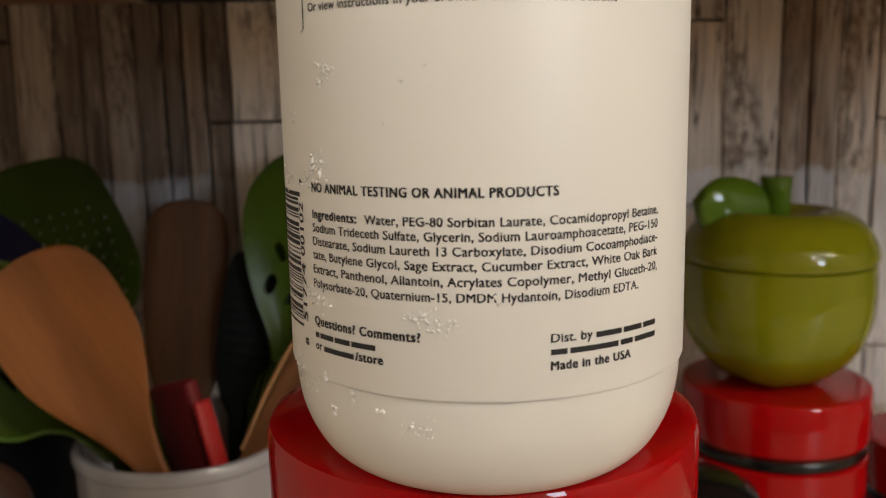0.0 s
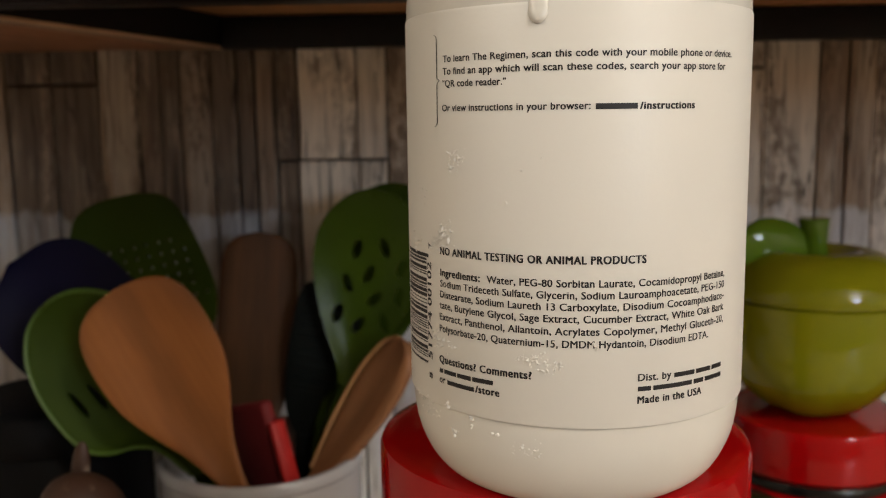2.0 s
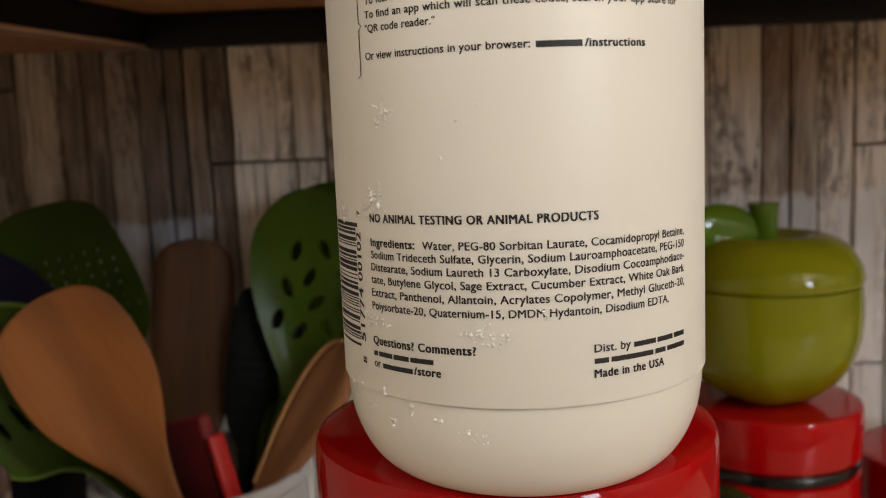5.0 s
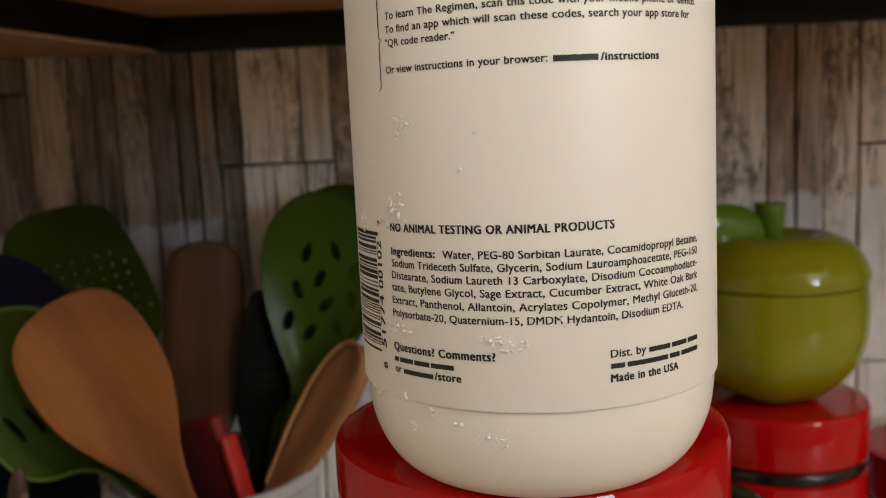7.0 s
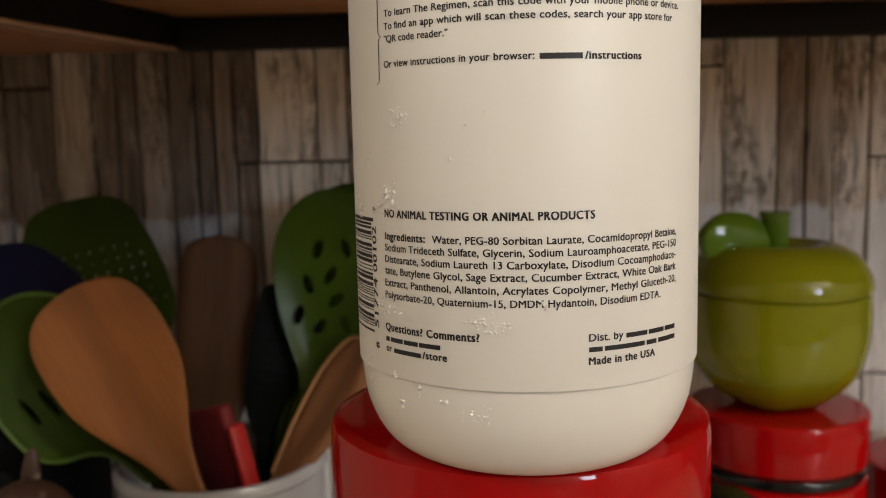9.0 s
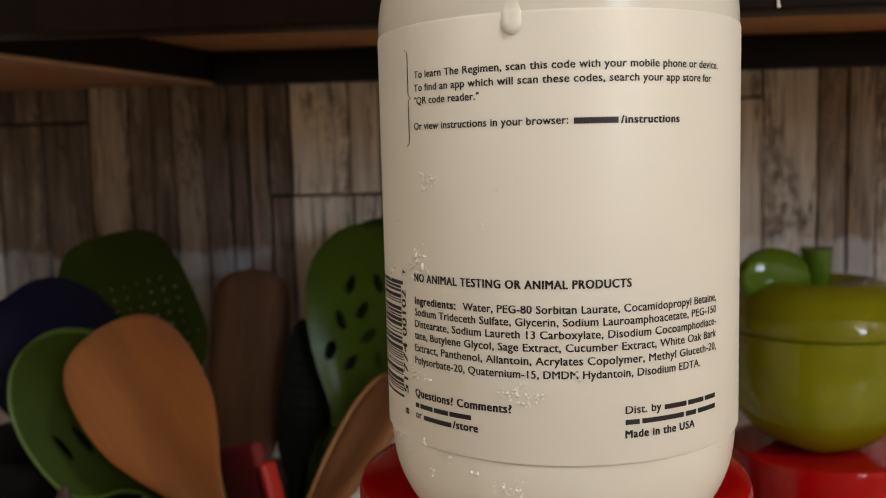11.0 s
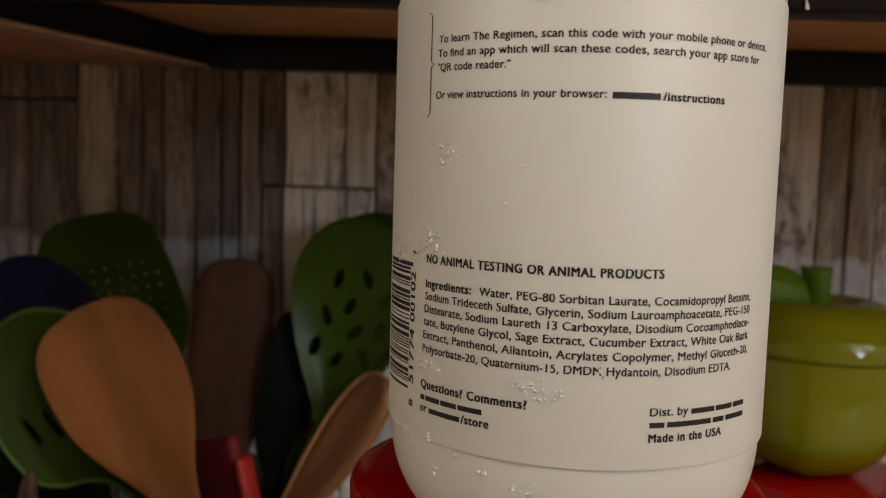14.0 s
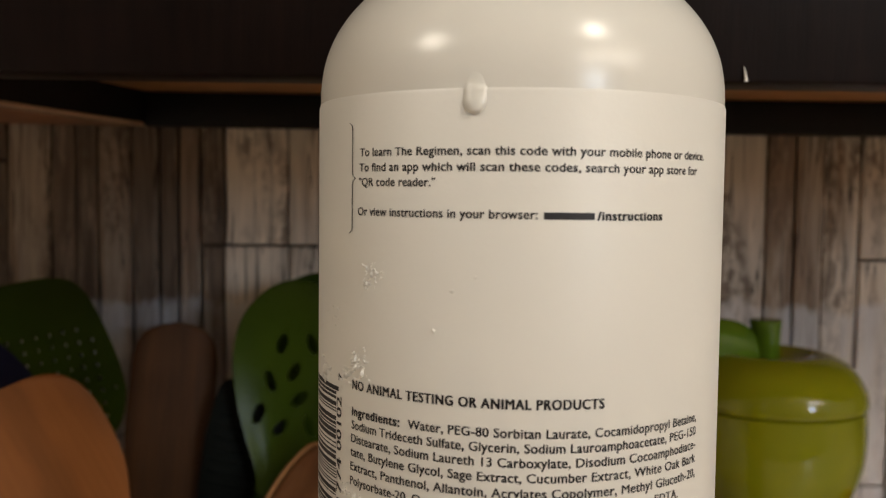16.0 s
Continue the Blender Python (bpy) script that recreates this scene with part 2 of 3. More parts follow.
def lathe(profile, seg=96):
    """Turns rows of (radius, height) round z; a radius of 0 closes the end."""
    bm = bmesh.new()
    rings = []
    for r, z in profile:
        if r < 1e-6:
            rings.append([bm.verts.new((0, 0, z))])
        else:
            rings.append([bm.verts.new((r * math.sin(a), -r * math.cos(a), z)) for a in (2 * math.pi * i / seg for i in range(seg))])
    for a, b in zip(rings, rings[1:]):
        for i in range(seg):
            j = (i + 1) % seg
            if len(a) == 1 and len(b) == 1:
                continue
            if len(a) == 1:
                bm.faces.new((a[0], b[i], b[j]))
            elif len(b) == 1:
                bm.faces.new((a[i], a[j], b[0]))
            else:
                bm.faces.new((a[i], a[j], b[j], b[i]))
    return bm


def smooth_rows(rows, n):
    """n rows along a smooth curve through the given rows."""
    p = np.array(rows, float)
    d = np.r_[0, np.cumsum(np.linalg.norm(np.diff(p, axis=0), axis=1) ** 0.5)]
    out = []
    for s in np.linspace(0, d[-1], n):
        i = min(max(int(np.searchsorted(d, s)) - 1, 0), len(p) - 2)
        a, b, t = p[i], p[i + 1], (s - d[i]) / (d[i + 1] - d[i])
        h = d[i + 1] - d[i]
        ma = (p[i + 1] - p[i - 1]) / (d[i + 1] - d[i - 1]) * h if i > 0 else b - a
        mb = (p[i + 2] - p[i]) / (d[i + 2] - d[i]) * h if i + 2 < len(p) else b - a
        c = (2 * t**3 - 3 * t**2 + 1) * a + (t**3 - 2 * t**2 + t) * ma + (-2 * t**3 + 3 * t**2) * b + (t**3 - t**2) * mb
        out.append(tuple(float(v) for v in c))
    return out


def tube(points, radii, seg=16, flat=1.0):
    """A closed tube along points; flat squashes it along y."""
    bm = bmesh.new()
    rings = []
    pts = [Vector(p) for p in points]
    for i, p in enumerate(pts):
        d = (pts[min(i + 1, len(pts) - 1)] - pts[max(i - 1, 0)]).normalized()
        u = Vector((0, 1, 0)).cross(d)
        u = u.normalized() if u.length > 1e-4 else Vector((1, 0, 0))
        v = d.cross(u)
        rings.append([bm.verts.new(p + radii[i] * (math.cos(a) * u + flat * math.sin(a) * v)) for a in (2 * math.pi * k / seg for k in range(seg))])
    for a, b in zip(rings, rings[1:]):
        for k in range(seg):
            bm.faces.new((a[k], a[(k + 1) % seg], b[(k + 1) % seg], b[k]))
    bm.faces.new(rings[0][::-1])
    bm.faces.new(rings[-1])
    return bm


def blade(widths, thick, dish=0.0, bend=0.0, nu=48, nv=20):
    """A spoon or spatula head: rows of (height, half width) from its neck up; dish hollows its front (towards -y)."""
    rows = smooth_rows(widths, nu)
    bm = bmesh.new()
    z0, z1 = rows[0][0], rows[-1][0]
    grid = [[], []]
    for z, w in rows:
        w = max(w, 0.0004)
        u = (z - z0) / (z1 - z0)
        front, back = [], []
        for j in range(nv + 1):
            v = -1 + 2 * j / nv
            v = math.sin(v * math.pi / 2)
            hollow = dish * (1 - v * v) * math.sin(math.pi * min(1, max(0, u))) ** 0.6
            y = hollow + bend * (u - 0.5) ** 2
            t = thick * (1 - 0.75 * abs(v) ** 6)
            front.append(bm.verts.new((w * v, y - t / 2, z)))
            back.append(bm.verts.new((w * v, y + t / 2, z)))
        grid[0].append(front)
        grid[1].append(back)
    n = len(rows)
    for i in range(n - 1):
        for j in range(nv):
            f, b = grid
            bm.faces.new((f[i][j], f[i][j + 1], f[i + 1][j + 1], f[i + 1][j]))
            bm.faces.new((b[i][j + 1], b[i][j], b[i + 1][j], b[i + 1][j + 1]))
        for j in (0, nv):
            bm.faces.new((grid[0][i][j], grid[0][i + 1][j], grid[1][i + 1][j], grid[1][i][j]))
    for i in (0, n - 1):
        for j in range(nv):
            bm.faces.new((grid[0][i][j], grid[0][i][j + 1], grid[1][i][j + 1], grid[1][i][j]))
    return bm


def cut(bm, holes):
    """Cuts upright oval holes (x, z, half width, half length, lean) through a head along y."""
    base = new("cut_base", bpy.data.meshes.new("cut_base"))
    bmesh.ops.recalc_face_normals(bm, faces=bm.faces[:])
    bm.to_mesh(base.data)
    bm.free()
    cb = bmesh.new()
    for x, z, a, b, lean in holes:
        ends = []
        for y in (-0.05, 0.05):
            ring = []
            for k in range(14):
                q = 2 * math.pi * k / 14
                dx, dz = a * math.cos(q), b * math.sin(q)
                c, s = math.cos(radians(lean)), math.sin(radians(lean))
                ring.append(cb.verts.new((x + dx * c + dz * s, y, z - dx * s + dz * c)))
            ends.append(ring)
        for k in range(14):
            cb.faces.new((ends[0][k], ends[0][(k + 1) % 14], ends[1][(k + 1) % 14], ends[1][k]))
        cb.faces.new(ends[0][::-1])
        cb.faces.new(ends[1])
    bmesh.ops.recalc_face_normals(cb, faces=cb.faces[:])
    cutter = new("cutter", bpy.data.meshes.new("cutter"))
    cb.to_mesh(cutter.data)
    cb.free()
    mod = base.modifiers.new("holes", "BOOLEAN")
    mod.operation, mod.object, mod.solver = "DIFFERENCE", cutter, "EXACT"
    dg = bpy.context.evaluated_depsgraph_get()
    dg.update()
    me = bpy.data.meshes.new_from_object(base.evaluated_get(dg))
    out = bmesh.new()
    out.from_mesh(me)
    for o in (base, cutter):
        d = o.data
        bpy.data.objects.remove(o)
        bpy.data.meshes.remove(d)
    bpy.data.meshes.remove(me)
    return out


# ---- the room ----
def structure(name, bm, mat, label, category, smooth=False):
    return tagged(part(name, bm, mat, None, label, smooth=smooth), category=category, kind="structure")


structure("floor", box(-2.2, 2.6, -3.0, 0.5, -1.0, -0.9), M_FLOOR, "brown wooden kitchen floor", "floor")
structure("ceiling", box(-2.2, 2.6, -3.0, 0.5, 1.5, 1.6), M_CEIL, "plain off-white kitchen ceiling", "ceiling")
structure("wall_south", box(-2.2, 2.6, -3.1, -3.0, -0.9, 1.5), M_ROOM, "plain beige kitchen wall", "wall")
structure("wall_west", box(-2.3, -2.2, -3.0, 0.5, -0.9, 1.5), M_ROOM, "plain beige kitchen wall", "wall")
# Unseen pier, added to keep the left lamp off the utensils.
structure("shade_pier", box(-0.52, -0.41, -0.20, 0.376, -0.9, 1.5), M_ROOM, "plain beige pier added out of view to shade the utensils", "wall")
structure("wall_east", box(2.6, 2.7, -3.0, 0.5, -0.9, 1.5), M_ROOM, "plain beige kitchen wall", "wall")
wall = structure("wall_north", box(-2.2, 2.6, 0.376, 0.5, -0.9, 1.5), M_JOINT, "wall clad in weathered wooden boards with flaked whitewash", "wall")
structure("worktop", box(-0.408, 1.2, -0.28, 0.368, -0.04, 0.0, 0.004), M_COUNTER, "unseen kitchen worktop coloured pale to bounce light upwards", "worktop")


# ---- wall cabinets ----
def side_x(y):
    """The corner cabinet's side runs back at a slant."""
    return -0.177 + 0.245 * (y - 0.369)


def slanted(x0, x1, y0, y1, z0, z1, bevel=0.0):
    """A box whose ends may follow the slanted side: x0 and x1 give x for a depth y."""
    bm = bmesh.new()
    low, up = [[bm.verts.new((x, y, z)) for x, y in ((x0(y0), y0), (x1(y0), y0), (x1(y1), y1), (x0(y1), y1))] for z in (z0, z1)]
    bm.faces.new(low[::-1])
    bm.faces.new(up)
    for i in range(4):
        bm.faces.new((low[i], low[(i + 1) % 4], up[(i + 1) % 4], up[i]))
    if bevel:
        bmesh.ops.bevel(bm, geom=bm.edges[:], offset=bevel, segments=2, affect="EDGES", profile=0.5)
    return bm


def wall_cabinets():
    def beside(d):
        return lambda y: side_x(y) + d

    def at(x):
        return lambda y: x

    c = thing("wall_cabinet", (0, 0, 0), "dark-stained wall cabinet with a raw plywood underside", "cabinet")
    part("back_rail", slanted(beside(0.001), at(0.8), 0.357, 0.369, Z0 + 0.0640, Z0 + 0.0835, 0.0008), M_CABSIDE, c, "black back rail under the cabinet")
    part("bottom_panel", slanted(beside(0.001), at(0.8), 0.112, 0.369, Z0 + 0.084, Z0 + 0.096, 0.0005), M_UNDER, c, "orange-brown raw plywood bottom")
    part("carcass", slanted(beside(0.001), at(0.8), 0.112, 0.369, Z0 + 0.0965, Z0 + 0.75), M_CABSIDE, c)
    for x0, x1 in ((-0.2380, 0.298), (0.301, 0.8)):
        d = part("door", box(x0, x1, 0.094, 0.111, Z0 + 0.0595, Z0 + 0.75, 0.0015), M_CAB, c, "dark-stained wooden door")
        part("door_panel", box(x0 + 0.06, x1 - 0.06, 0.0915, 0.0938, Z0 + 0.13, Z0 + 0.69, 0.001), M_CAB, d)
    part("paint_chip", tube([(0.076, 0.0932, Z0 + 0.0600), (0.0757, 0.0932, Z0 + 0.0622), (0.0752, 0.0934, Z0 + 0.0645)], [0.0006, 0.0003, 0.0001], 8), M_LABEL, c, "pale splinter on the door's lower edge")
    k = thing("wall_cabinet", (0, 0, 0), "dark-stained corner cabinet with reddish plywood underside and pale edge strips", "cabinet")
    part("side_panel", slanted(beside(-0.006), beside(0.0), 0.112, 0.369, Z0 + 0.0665, Z0 + 0.75), M_CABSIDE, k, "black-stained side panel")
    part("edge_strip", slanted(beside(-0.0062), beside(0.0002), 0.112, 0.369, Z0 + 0.0645, Z0 + 0.0663, 0.0006), M_EDGE, k, "pale wooden edge strip")
    part("edge_strip", slanted(beside(-0.0135), beside(-0.0115), 0.112, 0.369, Z0 + 0.0645, Z0 + 0.0663, 0.0004), M_EDGE, k, "pale wooden edge strip")
    # Solid black strip in place of the shade inside the gap.
    part("groove", slanted(beside(-0.0113), beside(-0.0064), 0.112, 0.369, Z0 + 0.0648, Z0 + 0.0662), M_CABSIDE, k, "black strip standing in for the shaded gap between the edge strips")
    part("bottom_panel", slanted(at(-0.408), beside(-0.014), 0.112, 0.369, Z0 + 0.065, Z0 + 0.075, 0.0005), M_UNDERL, k, "reddish plywood bottom")
    part("carcass", slanted(at(-0.408), beside(-0.0065), 0.112, 0.369, Z0 + 0.0755, Z0 + 0.75), M_CABSIDE, k)
    part("door", box(-0.408, -0.2410, 0.094, 0.111, Z0 + 0.0595, Z0 + 0.75, 0.0015), M_CAB, k, "dark-stained wooden door")


wall_cabinets()


def ceiling_lamps():
    c = thing("track_lamp", (0, 0, 0), "ceiling track lamp with four lit bulbs", "lamp")
    part("rail", tube([(0.92, -1.816, 1.47), (1.87, -1.094, 1.47)], [0.02, 0.02], 12), M_STEEL, c)
    for b in BULBS:
        part("stem", tube([(b[0], b[1], 1.46), (b[0], b[1], b[2] + 0.06)], [0.008, 0.008], 8), M_STEEL, c)
        part("bulb", lathe([(0, 0.055), (0.02, 0.055), (0.03, 0.03), (0.028, 0.01), (0.015, -0.002), (0, -0.005)], 24), M_GLOW, c, m=Matrix.Translation(b))


ceiling_lamps()


# ---- canisters ----
def canister(x, y, top, radius, label, lid=0.0275):
    c = thing("canister", (x, y, 0), label, "canister", "red canisters on the worktop")
    r, e = radius, 0.0022
    part("body", lathe([(0, 0.0), (r - 0.004, 0.0), (r - 0.001, 0.002), (r - 0.0008, 0.006), (r - 0.0008, top - lid - 0.0085), (r - 0.0022, top - lid - 0.0075), (0, top - lid - 0.0075)], 128), M_RED, c)
    g = top - lid
    part("gasket", lathe([(0, g - 0.0073), (r - 0.0030, g - 0.0073), (r - 0.0016, g - 0.0064), (r - 0.0010, g - 0.0050), (r - 0.0010, g - 0.0026), (r - 0.0018, g - 0.0014), (r - 0.003, g - 0.0002), (0, g - 0.0002)], 128), M_BLACK, c, "black rubber gasket")
    part("clasp_wire", lathe([(r - 0.0022, g - 0.0013), (r - 0.0012, g - 0.0011), (r - 0.0009, g - 0.0008), (r - 0.0012, g - 0.0005), (r - 0.0022, g - 0.0003)], 128), M_STEEL, c, "thin bright steel band")
    part("lid", lathe([(0, top - lid), (r - 0.002, top - lid), (r - 0.0003, top - lid + 0.0012), (r, top - lid + 0.003), (r, top - e), (r - 0.0006, top - 0.0007), (r - 0.0018, top - 0.0001), (r - 0.004, top), (r * 0.5, top), (0, top)], 128), M_RED, c, "glossy red lacquered lid")
    return c


FRONT_TOP = Z0 - 0.0582
canister(-0.0005, 0.020, FRONT_TOP, 0.0465, "tall glossy red canister carrying the white bottle")
canister(0.1615, 0.285, Z0 - 0.1405, 0.0470, "glossy red canister with a black gasket carrying the apple jar")
canister(0.268, 0.300, Z0 - 0.181, 0.0470, "short glossy red canister beside the wall")


# ---- apple jar ----
def apple_jar(x, y, base):
    j = thing("apple_jar", (x, y, base), "glossy green ceramic apple jar with a lid, on a red canister", "jar")
    bowl = smooth_rows([(0.013, 0.0), (0.0205, 0.0013), (0.0312, 0.0085), (0.0416, 0.0205), (0.0463, 0.033), (0.0477, 0.045), (0.0477, 0.054), (0.0471, 0.0625)], 26)
    bm = lathe([(0, 0.003), (0.012, 0.002)] + [tuple(p) for p in bowl] + [(0.0462, 0.0632), (0.043, 0.0632), (0, 0.0625)], 96)
    for v in bm.verts:  # the five lobes of an apple's foot
        a = math.atan2(v.co.x, -v.co.y)
        f = 0.035 * max(0.0, 1 - v.co.z / 0.030) * math.cos(5 * a + 2.2)
        v.co.x *= 1 + f
        v.co.y *= 1 + f
    part("bowl", bm, M_APPLE, j)
    lid = smooth_rows([(0.0474, 0.0642), (0.0480, 0.067), (0.0462, 0.074), (0.0400, 0.083), (0.0310, 0.0880), (0.0220, 0.0885), (0.0130, 0.0845), (0.006, 0.0815)], 30)
    bm = lathe([(0, 0.0636), (0.044, 0.0636), (0.0465, 0.0637)] + [tuple(p) for p in lid] + [(0, 0.081)], 96)
    part("lid", bm, M_APPLE, j, "green glazed domed lid")
    part("stem", tube([(0, 0, 0.079), (-0.001, 0, 0.090), (-0.0015, 0, 0.099), (-0.002, 0, 0.1045), (-0.002, 0, 0.1052)], [0.0066, 0.0064, 0.0071, 0.0082, 0.0076], 24), M_LEAF, j, "green glazed stem knob")
    leaf = blade([(0.0, 0.005), (0.008, 0.0125), (0.022, 0.0165), (0.036, 0.0145), (0.044, 0.008), (0.0465, 0.001)], 0.0075, dish=-0.004)
    part("leaf", leaf, M_LEAF, j, "rounded green glazed leaf", m=pose(-0.0010, 0.004, 0.0830, 8, -76, 8))
    return j


apple_jar(0.1600, 0.285, Z0 - 0.1404)


# ---- bottle ----
R_BODY, R_LABEL = 0.0369, 0.03715
BASE = FRONT_TOP
LOW, HIGH = Z0 - 0.0381, Z0 + 0.0418


def on_label(theta, z, out=0.00006):
    a = radians(theta)
    return Vector(((R_LABEL + out) * math.sin(a), -(R_LABEL + out) * math.cos(a), z))


CAP, X_HEIGHT = 0.70, 0.46


def text_mesh(body, bold=False):
    """Flat outline of a line of writing in the built-in font: its triangles, width and height of a capital."""
    cu = bpy.data.curves.new("line", "FONT")
    cu.body, cu.resolution_u = body, 3
    cu.space_character = 1.12 if bold else 1.04
    ob = new("line", cu)
    dg = bpy.context.evaluated_depsgraph_get()
    dg.update()
    me = bpy.data.meshes.new_from_object(ob.evaluated_get(dg))
    bm = bmesh.new()
    w = 0.044 if bold else 0.022
    for dx, dy in ((-w, -0.4 * w), (-w, 0.4 * w), (0.0, 0.0), (w, -0.4 * w), (w, 0.4 * w)):
        me.transform(Matrix.Translation((dx, dy, 0)))
        bm.from_mesh(me)
        me.transform(Matrix.Translation((-dx, -dy, 0)))
    for v in bm.verts:  # a tall lower case, as in a plain grotesque
        y = v.co.y
        v.co.y = y * 1.11 if y < X_HEIGHT else X_HEIGHT * 1.11 + (y - X_HEIGHT) * (CAP - X_HEIGHT * 1.11) / (CAP - X_HEIGHT)
    bpy.data.objects.remove(ob)
    bpy.data.curves.remove(cu)
    bpy.data.meshes.remove(me)
    return bm




def printed(parent, body, t0, t1, z, cap, bold=False, upright=False):
    """A printed line from angle t0 to t1 round the label, its foot at z; upright lines run up the label from z to t1."""
    bm = text_mesh(body, bold)
    xs = [v.co.x for v in bm.verts]
    x0, x1 = min(xs), max(xs)
    for v in bm.verts:
        u, h = (v.co.x - x0) / (x1 - x0), v.co.y * cap / CAP
        if upright:
            v.co = on_label(t0 - math.degrees(h / R_LABEL), Z0 + (z + (t1 - z) * u) * 0.001)
        else:
            v.co = on_label(t0 + (t1 - t0) * u, Z0 + z * 0.001 + h)
    return part("printed_text", bm, M_INK, parent, "small black print", smooth=False)


def word_bars(parent, t0, t1, z, shares, height=0.00092):
    """Plain bars, one a word, between two angles."""
    total = sum(shares) + 0.16 * (len(shares) - 1) * sum(shares) / len(shares) * 0.6
    gap = (t1 - t0) * (1 - sum(shares) / total) / max(1, len(shares) - 1)
    t = t0
    for s in shares:
        e = t + (t1 - t0) * s / total
        bar(parent, t, e, z, height)
        t = e + gap


def bar(parent, t0, t1, z, height, name="printed_bar"):
    bm = bmesh.new()
    n = max(2, int(abs(t1 - t0) / 2))
    rows = [[bm.verts.new(on_label(t0 + (t1 - t0) * i / n, Z0 + z * 0.001 + h)) for h in (0, height)] for i in range(n + 1)]
    for a, b in zip(rows, rows[1:]):
        bm.faces.new((a[0], b[0], b[1], a[1]))
    return part(name, bm, M_INK, parent, smooth=False)


def flake_clump(bm, theta, z, spread, count, size, rng, radius=R_LABEL):
    for _ in range(int(count * 1.9)):
        th = theta + rng.gauss(0, spread * 1.25) / radius * 57.3 * 0.001
        zz = Z0 + (z + rng.gauss(0, spread * 0.95)) * 0.001
        s = 0.85 * size * rng.choice((0.45, 0.55, 0.7, 0.9, 1.2, 1.7)) * rng.uniform(0.8, 1.1)
        a = radians(th)
        r = radius
        if zz < LOW:
            h = zz - BASE
            r = float(np.interp(h, [0.0036, 0.0072, 0.0115, 0.0155, 0.0190], [0.0318, 0.0340, 0.0356, 0.0363, 0.0366]))
        at = Vector((r * math.sin(a), -r * math.cos(a), zz))
        res = bmesh.ops.create_icosphere(bm, subdivisions=1, radius=s)
        turn = Euler((rng.uniform(0, 6), rng.uniform(0, 6), rng.uniform(0, 6))).to_matrix()
        sc = Vector((rng.uniform(0.5, 1.5), rng.uniform(0.5, 1.0), rng.uniform(0.5, 1.5)))
        for v in res["verts"]:
            c = turn @ Vector((v.co.x * sc.x, v.co.y * sc.y, v.co.z * sc.z))
            v.co = at + c * (1 + 0.3 * rng.uniform(-1, 1))


def bottle():
    b = thing("soap_bottle", (0, 0, 0), "white plastic bottle with printed label, standing on a red canister", "bottle")
    shoulder = [(R_BODY, HIGH + 0.0005), (0.0368, Z0 + 0.0452), (0.0361, Z0 + 0.0495), (0.0343, Z0 + 0.0541), (0.0312, Z0 + 0.0586), (0.0268, Z0 + 0.0628), (0.0218, Z0 + 0.0662), (0.0170, Z0 + 0.0688), (0.0144, Z0 + 0.0712), (0.0138, Z0 + 0.0740)]
    foot = [(0.0235, BASE + 0.0002), (0.0262, BASE), (0.0290, BASE + 0.0011), (0.0318, BASE + 0.0036), (0.0340, BASE + 0.0072), (0.0356, BASE + 0.0115), (0.0363, BASE + 0.0155), (0.0366, BASE + 0.0190)]
    prof = [(0, BASE + 0.002), (0.021, BASE + 0.0018)] + [tuple(p) for p in smooth_rows(foot, 22)] + [(R_BODY, LOW + 0.01), (R_BODY, HIGH - 0.01)] + [tuple(p) for p in smooth_rows(shoulder, 30)] + [(0.0138, Z0 + 0.080), (0.012, Z0 + 0.0815), (0, Z0 + 0.0815)]
    part("body", lathe(prof, 160), M_PLASTIC, b, "creamy white rounded plastic body")
    lab = part("label", lathe([(R_BODY - 0.0001, LOW), (R_LABEL - 0.00008, LOW), (R_LABEL, LOW + 0.0002), (R_LABEL, Z0), (R_LABEL, HIGH - 0.0006), (R_LABEL - 0.00022, HIGH), (R_BODY - 0.0001, HIGH)], 288), M_LABEL, b, "off-white wrap-around label with black print")
    small, big = 0.00128, 0.00160
    # upper paragraph
    printed(lab, "To learn The Regimen, scan this code with your mobile phone or device.", -49.1, 47.2, 31.85, small)
    printed(lab, "To find an app which will scan these codes, search your app store for", -49.3, 43.9, 29.45, small)
    printed(lab, "\"QR code reader.\"", -49.4, -25.7, 27.1, small)
    printed(lab, "Or view instructions in your browser:", -49.8, -1.4, 22.4, small)
    word_bars(lab, 0.0, 12.0, 22.35, (8,), 0.00105)
    printed(lab, "/instructions", 12.6, 30.8, 22.3, small, True)
    # lower paragraph
    printed(lab, "NO ANIMAL TESTING OR ANIMAL PRODUCTS", -51.8, 15.5, -6.2, 0.00150, True)
    printed(lab, "Ingredients:", -51.9, -34.8, -10.6, 0.00140, True)
    for line, t0, t1, z in (
        ("Water, PEG-80 Sorbitan Laurate, Cocamidopropyl Betaine,", -32.4, 47.0, -10.6),
        ("Sodium Trideceth Sulfate, Glycerin, Sodium Lauroamphoacetate, PEG-150", -52.0, 47.0, -12.85),
        ("Distearate, Sodium Laureth 13 Carboxylate, Disodium Cocoamphodiace-", -52.2, 47.0, -15.1),
        ("tate, Butylene Glycol, Sage Extract, Cucumber Extract, White Oak Bark", -52.4, 47.0, -17.4),
        ("Extract, Panthenol, Allantoin, Acrylates Copolymer, Methyl Gluceth-20,", -52.5, 47.0, -19.8),
        ("Polysorbate-20, Quaternium-15, DMDM Hydantoin, Disodium EDTA.", -52.6, 39.2, -22.25),
    ):
        printed(lab, line, t0, t1, z, 0.00140)
    printed(lab, "Questions? Comments?", -53.0, -17.9, -28.8, 0.00150, True)
    word_bars(lab, -53.0, -30.4, -31.0, (1, 3, 3, 4))
